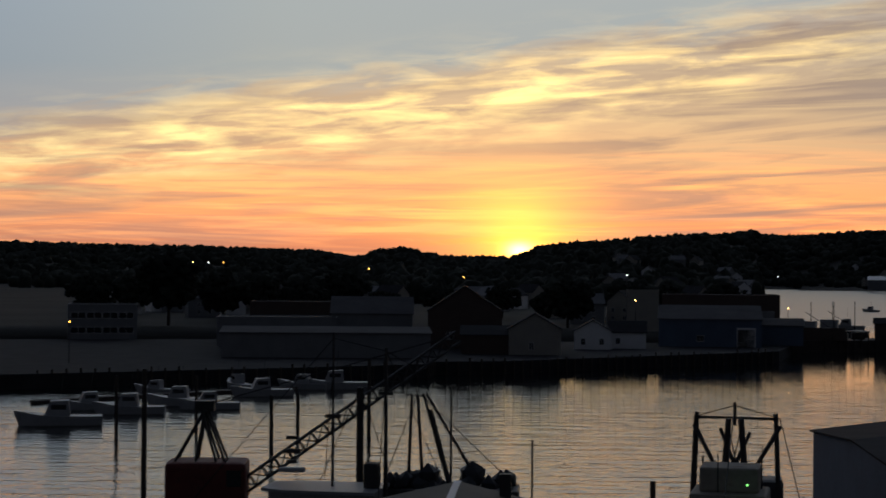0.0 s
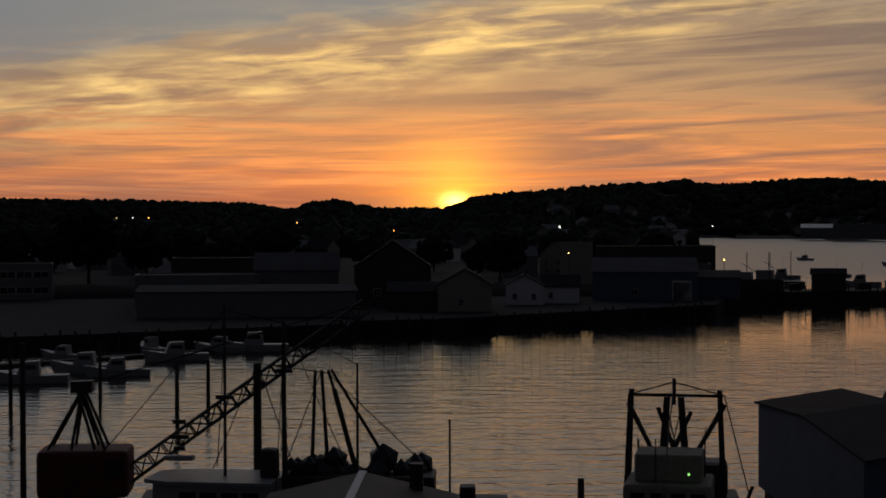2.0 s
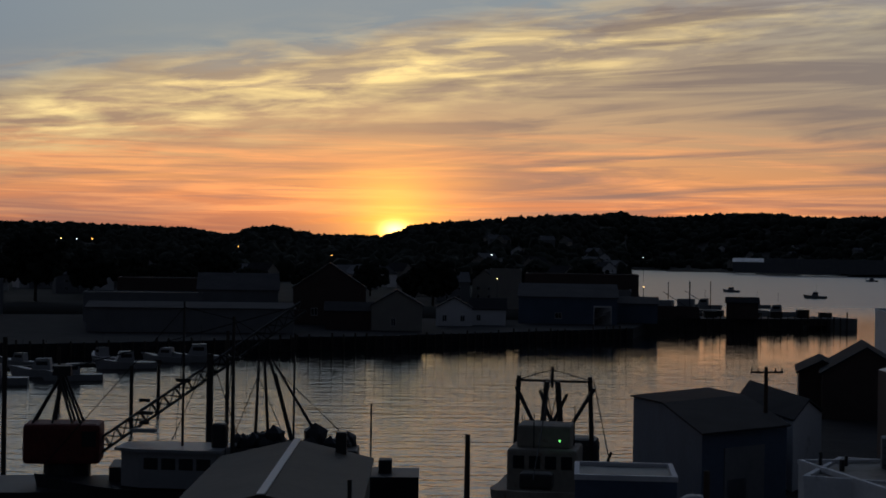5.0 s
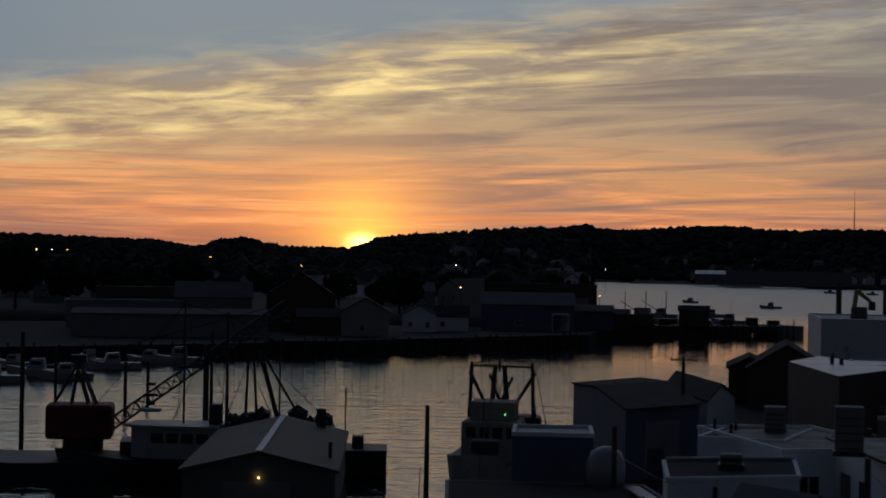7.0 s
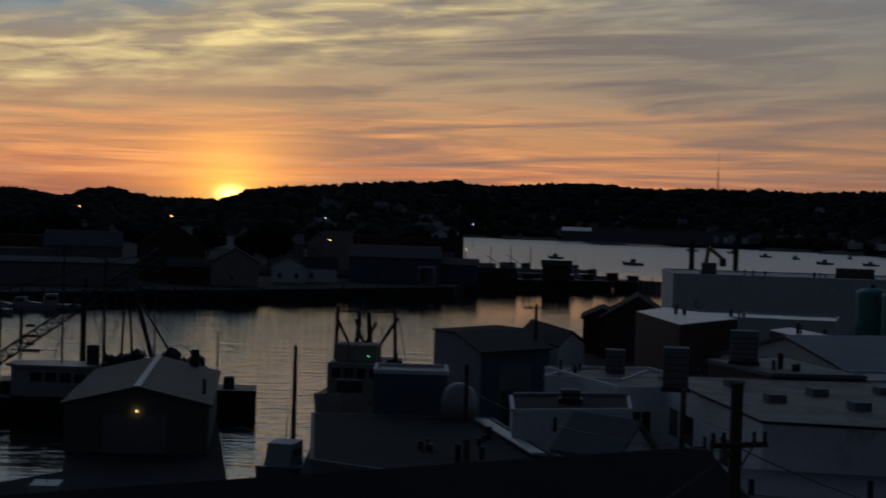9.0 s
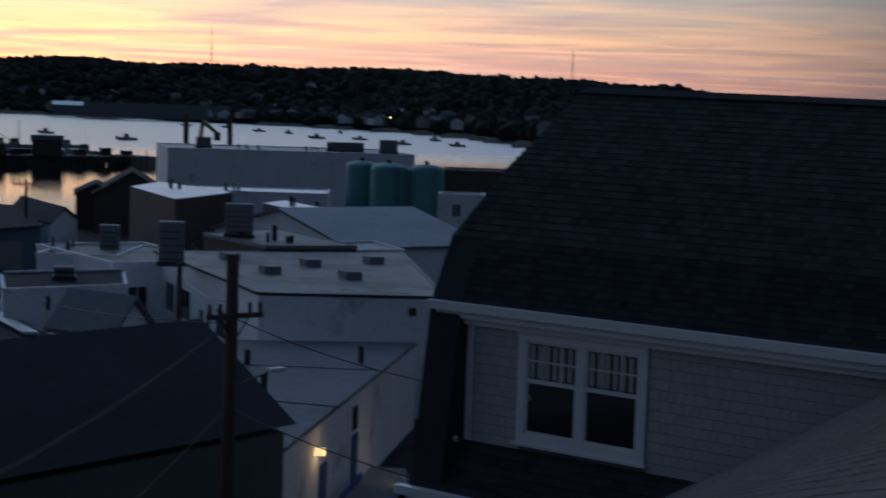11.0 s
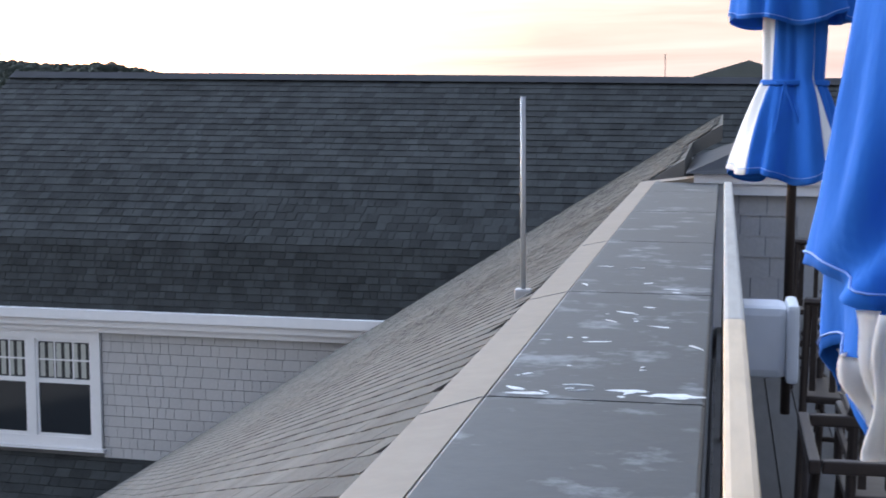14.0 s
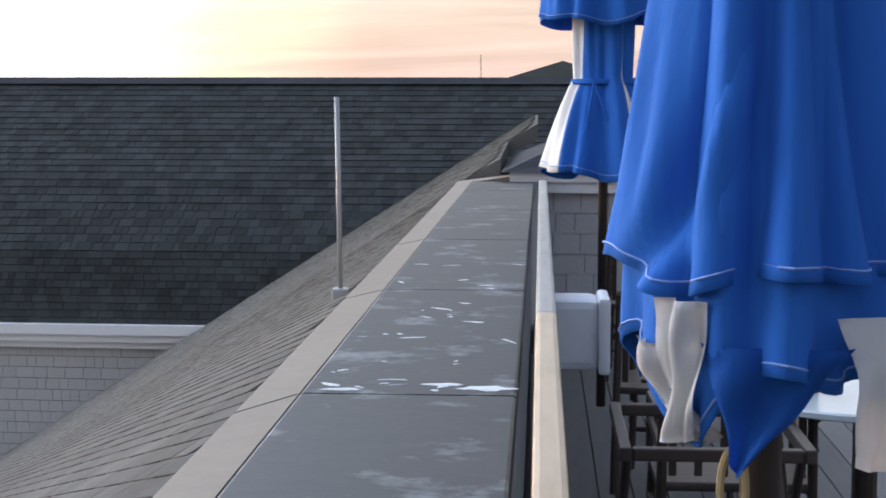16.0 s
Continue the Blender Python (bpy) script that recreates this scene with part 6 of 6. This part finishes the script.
u1, c1 = folded_umbrella("folded blue and white market umbrella tied with a blue strap", 8.6, -0.33, 1.9, 0.045, -0.44, 0.12, 0.165, 0.25, 0.6, -1.66, 0.025, 4)
c1("canopy", 1.9, -0.42, 0.16, 0.145, 0.30, 0.05, ((80, 128), (275, 300), (205, 222)), None, 0.05, 0.0)
c1("top_flounce", 1.9, 0.36, 0.16, 0, 0.29, None, (), None, 0.04, 0.02)
bm = bmesh.new()
lathe(bm, [(0.168, 0.035), (0.174, 0.04), (0.174, 0.058), (0.168, 0.063)], 32)
part("strap", bm, BLUE, u1)
part("strap_end", tubem((-0.19, 0.06, 0.05), (-0.23, -0.02, -0.17), 0.006, n=6), BLUE, u1)
part("strap_end", tubem((-0.19, 0.06, 0.05), (-0.235, 0.1, -0.2), 0.006, n=6), BLUE, u1)

u2, c2 = folded_umbrella("folded royal blue umbrella with white panels hanging loose at the hem", 2.45, -0.335, 1.4, 0.0, -0.50, 0.14, 0.22, 0.24, 2.1, -1.66, 0.032, 9)
c2("canopy", 1.2, -0.43, 0.07, 0.19, 0.19, -0.16, ((20, 60),), None, 0.085, 0.0, fold=0.75, creases=((170, 166, 0.2, 7), (130, 118, 0.12, 9), (215, 222, 0.15, 9)))
c2("top_flounce", 1.2, -0.265, 0.07, 0, 0.212, None, (), None, 0.026, 0.014, swell=1.75, fold=0.36,
   creases=((174, 167, 0.36, 6), (190, 112, 0.17, 8), (150, 138, 0.13, 6), (202, 226, 0.22, 9), (192, 198, 0.15, 5), (250, 262, 0.12, 11), (80, 70, 0.12, 10), (20, 30, 0.15, 12), (310, 320, 0.15, 12)))


def flap(nm, m_, a0, a1, r0, r1, z0, z1, lean, curl, seed):
    """A hanging tongue of cloth between the angles a0 and a1, from height z0 to z1, pointed or square by lean."""
    q = random.Random(seed)
    bm = bmesh.new()
    rows_ = []
    for j in range(15):
        t = j / 14
        half = (a1 - a0) / 2 * (1 - lean * t)
        mid = (a0 + a1) / 2 + curl * t * t
        row = []
        for i in range(13):
            k = i / 12 * 2 - 1
            a = radians(mid + k * half)
            r = r0 + (r1 - r0) * t + 0.012 * math.sin(5.2 * k + 3 * t + seed) + 0.008 * math.sin(9 * t + 2 * k)
            row.append(bm.verts.new((r * math.cos(a), r * math.sin(a), z0 + (z1 - z0) * (t - 0.06 * k * k * lean * 4 * t * 0.5))))
        rows_.append(row)
    for A, B in zip(rows_, rows_[1:]):
        for i in range(12):
            bm.faces.new((A[i], A[i + 1], B[i + 1], B[i]))
    bmesh.ops.solidify(bm, geom=bm.faces, thickness=0.005)
    return part(nm, bm, m_, u2, smooth=True)


flap("white_flap", CANVAS, 127, 152, 0.215, 0.19, -0.29, -0.50, 0.35, -6, 1)
flap("white_flap", CANVAS, 98, 136, 0.20, 0.16, -0.36, -0.50, 0.5, 24, 2)
flap("white_flap", CANVAS, 200, 282, 0.23, 0.235, -0.31, -0.525, 0.6, -22, 3)
flap("blue_point", BLUE, 146, 206, 0.215, 0.215, -0.35, -0.53, 0.92, -12, 4)
ropem = mat("tan_cord", (0.35, 0.26, 0.13), 0.8, 0.2, 80, 5, 0.2)
bm = bmesh.new()
prev = None
for k in range(25):
    a = 2 * math.pi * k / 24
    p = Vector((-0.16, 0.06 + 0.018 * math.cos(a), -0.56 + 0.06 * math.sin(a)))
    if prev is not None:
        tube(bm, prev, p, 0.006, n=6)
    prev = p
bmesh.ops.remove_doubles(bm, verts=bm.verts, dist=0.004)
part("cord_loop", bm, ropem, u2)

# white speaker under the rail
spk = thing("speaker", DM @ pose(5.6, -0.155, -0.80), "pale grey outdoor loudspeaker fixed under the rail", "loudspeaker")
part("body", bevel_box(-0.12, 0.12, -0.05, 0.13, -0.14, 0.10, 0.03), PLASTIC, spk)
part("grille", bevel_box(-0.15, 0.13, -0.085, -0.045, -0.15, 0.11, 0.015), PLASTIC, spk)
part("bracket", boxm(-0.02, 0.02, 0.13, 0.16, -0.06, 0.06), STEEL, spk)


# chairs and tables stacked on the deck
def deck_chair(u, v, turn, tip=0.0):
    th = thing("deck_chair", DM @ pose(u, v, -1.665, tip, 0, turn), "brown metal patio chair", "chair", "patio chairs")
    for x_ in (-0.24, 0.24):
        for y_ in (-0.24, 0.24):
            part("leg", tubem((x_, y_, 0), (x_ * 0.95, y_ * 0.95, 0.44 if y_ < 0 else 0.84), 0.016, n=8), BRONZE, th)
        part("arm", tubem((x_, -0.24, 0.64), (x_, 0.24, 0.66), 0.016, n=8), BRONZE, th)
        part("arm_post", tubem((x_, -0.22, 0.44), (x_, -0.24, 0.64), 0.014, n=8), BRONZE, th)
    part("seat", bevel_box(-0.25, 0.25, -0.25, 0.24, 0.42, 0.45, 0.01), BRONZE, th)
    for k in range(6):
        part("slat", boxm(-0.2 + k * 0.08 - 0.012, -0.2 + k * 0.08 + 0.012, 0.215, 0.235, 0.47, 0.82), BRONZE, th)
    for z_ in (0.30, 0.56, 0.70):
        for x_ in (-0.24, 0.24):
            part("side_bar", tubem((x_, -0.235, z_), (x_, 0.235, z_), 0.012, n=6), BRONZE, th)
    part("top_bar", tubem((-0.24, 0.23, 0.83), (0.24, 0.23, 0.83), 0.018, n=8), BRONZE, th)
    for y_ in (-0.24, 0.24):
        part("stretcher", tubem((-0.24, y_, 0.18), (0.24, y_, 0.18), 0.012, n=6), BRONZE, th)


for u_, v_, t_ in ((5.3, -0.62, 90), (6.9, -0.60, 78), (8.0, -0.75, 100), (9.6, -0.65, 85), (4.5, -1.4, 60)):
    deck_chair(u_, v_, t_)
tb = thing("patio_table", DM @ pose(5.1, -1.02, -1.665), "round pale glass-topped patio table on a brown pedestal", "table")
bm = bmesh.new()
lathe(bm, [(0.40, 0.715), (0.41, 0.72), (0.41, 0.735), (0.40, 0.74)], 36)
part("tabletop", bm, mat("frosted_pale_glass", (0.50, 0.57, 0.60), 0.25, 0.05, 10, 1, 0.02), tb)
part("pedestal", tubem((0, 0, 0.02), (0, 0, 0.715), 0.04, n=12), BRONZE, tb)
bm = bmesh.new()
lathe(bm, [(0.26, 0), (0.26, 0.02), (0.06, 0.05), (0.05, 0.06)], 24)
part("foot", bm, BRONZE, tb)
lg = thing("leaning_board", DM @ pose(3.9, -0.98, -1.665, 0, 0, 0), "brown folded table leg frame leaning by the umbrella", "frame")
part("leg", bevel_box(-0.03, 0.03, -0.03, 0.03, 0, 1.0, 0.008), BRONZE, lg)
lg.matrix_world = DM @ pose(3.4, -0.98, -1.62, 28, 0, 0)

tf = thing("table_frame", DM @ pose(4.75, -0.48, -1.665), "bare brown metal table frame with crossed legs beside the rail", "table frame")
for y_ in (-0.26, 0.24):
    part("top_rail", bevel_box(-0.34, 0.34, y_ - 0.016, y_ + 0.016, 0.66, 0.70, 0.006), BRONZE, tf)
    for x_ in (-0.31, 0.31):
        part("leg", tubem((x_, y_, 0), (-x_ * 0.8, y_ * 0.96, 0.66), 0.014, n=8), BRONZE, tf)
for x_ in (-0.34, 0.30):
    part("cross_rail", bevel_box(x_, x_ + 0.04, -0.24, 0.22, 0.662, 0.698, 0.006), BRONZE, tf)
for x_, z_ in ((-0.2, 0.14), (0.2, 0.14), (0.0, 0.36)):
    part("stretcher", tubem((x_, -0.25, z_), (x_, 0.23, z_), 0.012, n=6), BRONZE, tf)

# ---- shingles and boards, piece by piece ----
for (y0_, z0_), (y1_, z1_), nm_, near_ in (((-0.18, Z_EAVE), (0.25, 16.2), "roof_shingle", None), ((0.25, 16.2), (1.5, 17.15), "shingle", (5, 14, 0, 12)), ((1.5, 17.15), (3.6, Z_RIDGE), "top_shingle", None)):
    len_ = math.hypot(y1_ - y0_, z1_ - z0_)
    rows_ = max(1, round(len_ / (0.10 if nm_ == "roof_shingle" else 0.155)))
    shingle_field(house, pose(0, y0_, z0_, math.degrees(math.atan2(z1_ - z0_, y1_ - y0_)), 0, 0), LEN, rows_, len_ / rows_, 0.09, 0.20, 0.010, SHINGLE, nm_, near_)
part("ridge_cap", prismm([(3.42, Z_RIDGE - 0.06), (3.6, Z_RIDGE + 0.035), (3.78, Z_RIDGE - 0.06)], 0, LEN, axis="x"), ROOFDARK, house)
# the ridge falls a little along the house
for ob_ in list(house.children):
    if ob_.name.split(".")[0] in ("roof_deck", "ridge_cap", "roof_shingle_courses", "shingle_courses", "top_shingle_courses"):
        for v_ in ob_.data.vertices:
            v_.co.z -= 0.0185 * v_.co.x * max(0.0, (v_.co.z - Z_EAVE) / (Z_RIDGE - Z_EAVE))
    elif ob_.name.split(".")[0] == "shingle":
        l_ = ob_.location
        ob_.location.z -= 0.0185 * l_.x * max(0.0, (l_.z - Z_EAVE) / (Z_RIDGE - Z_EAVE))
sk_rot = math.degrees(math.atan2(Z_SKIRT - Z_EAVE2 - 0.03, 0.6))
shingle_field(house, pose(0, -0.56, Z_EAVE2 + 0.06, sk_rot, 0, 0), LEN, 7, 0.135, 0.15, 0.30, 0.012, SHINGLE, "skirt_shingle", None)
shingle_field(house, pose(0.68, -0.004, Z_SKIRT, 90, 0, 0), 0.74, 12, 0.14, 0.12, 0.24, 0.01, SHAKE, "wall_shingle", (0, 1, 0, 12), 0.93)
shingle_field(house, pose(3.52, -0.004, Z_SKIRT, 90, 0, 0), 9, 12, 0.14, 0.12, 0.24, 0.01, SHAKE, "siding_shingle", (0, 4, 0, 12), 0.93)
shingle_field(house, pose(0.25, 0.116, Z_EAVE2 - 2.6, 90, 0, 0), 1.6, 17, 0.14, 0.12, 0.24, 0.01, SHAKE, "lower_shingle", (0, 1, 10, 17), 0.93)
ang = math.degrees(math.atan(S_LOW))
length = 9.0 * math.hypot(1, S_LOW)
cs, sn = math.cos(math.atan(S_LOW)), math.sin(math.atan(S_LOW))
# x along the rail, y up the slope towards the flashing
LOWM = Matrix(((1, 0, 0, -4.0), (0, -cs, sn, 9.6), (0, sn, cs, -0.655 - S_LOW * 9.0), (0, 0, 0, 1)))
# the courses run askew to the parapet
SKEW = pose(4.0, length - 9.0, 0, 0, 0, -27)
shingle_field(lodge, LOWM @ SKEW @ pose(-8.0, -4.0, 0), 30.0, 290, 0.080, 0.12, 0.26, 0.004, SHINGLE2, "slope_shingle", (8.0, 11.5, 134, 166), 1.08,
              lambda q: -2.0 < q.x < 18.9 and (0.567 if q.x < 12.35 else 0.30 if q.x < 15.3 else 0.03) < q.y < 8.0, COURSE_SHADE)
part("slope_felt", prismm([(0.58, -0.650), (9.6, -0.660 - S_LOW * 9.0), (9.6, -0.72 - S_LOW * 9.0), (0.58, -0.71)], -4.0, 12.0, axis="x"), SHINGLE2, lodge)
part("slope_felt", prismm([(0.58, -0.650), (9.6, -0.660 - S_LOW * 9.0), (9.6, -0.72 - S_LOW * 9.0), (0.58, -0.71)], 12.0, 19.0, axis="x"), SHINGLE2, lodge)
part("slope_felt", prismm([(0.03, -0.304), (0.58, -0.650), (0.58, -0.75), (0.03, -0.45)], 15.3, 19.0, axis="x"), SHINGLE2, lodge)
part("slope_felt", prismm([(0.30, -0.474), (0.58, -0.650), (0.58, -0.75), (0.30, -0.62)], 12.35, 15.3, axis="x"), SHINGLE2, lodge)
# past the parapet's end the slope kicks up
for ob_ in lodge.children:
    if ob_.name.split(".")[0] in ("slope_felt", "slope_shingle_courses", "slope_shingle_edge"):
        for v_ in ob_.data.vertices:
            v_.co.z += 0.014 * max(0.0, v_.co.x - 12.0)
shingle_field(end, Matrix(((0, 0, -1, 11.998), (-1, 0, 0, 0.0), (0, 1, 0, -1.9), (0, 0, 0, 1))), 4.4, 8, 0.15, 0.14, 0.26, 0.012, SHAKE, "end_shingle", (0, 3, 0, 8))
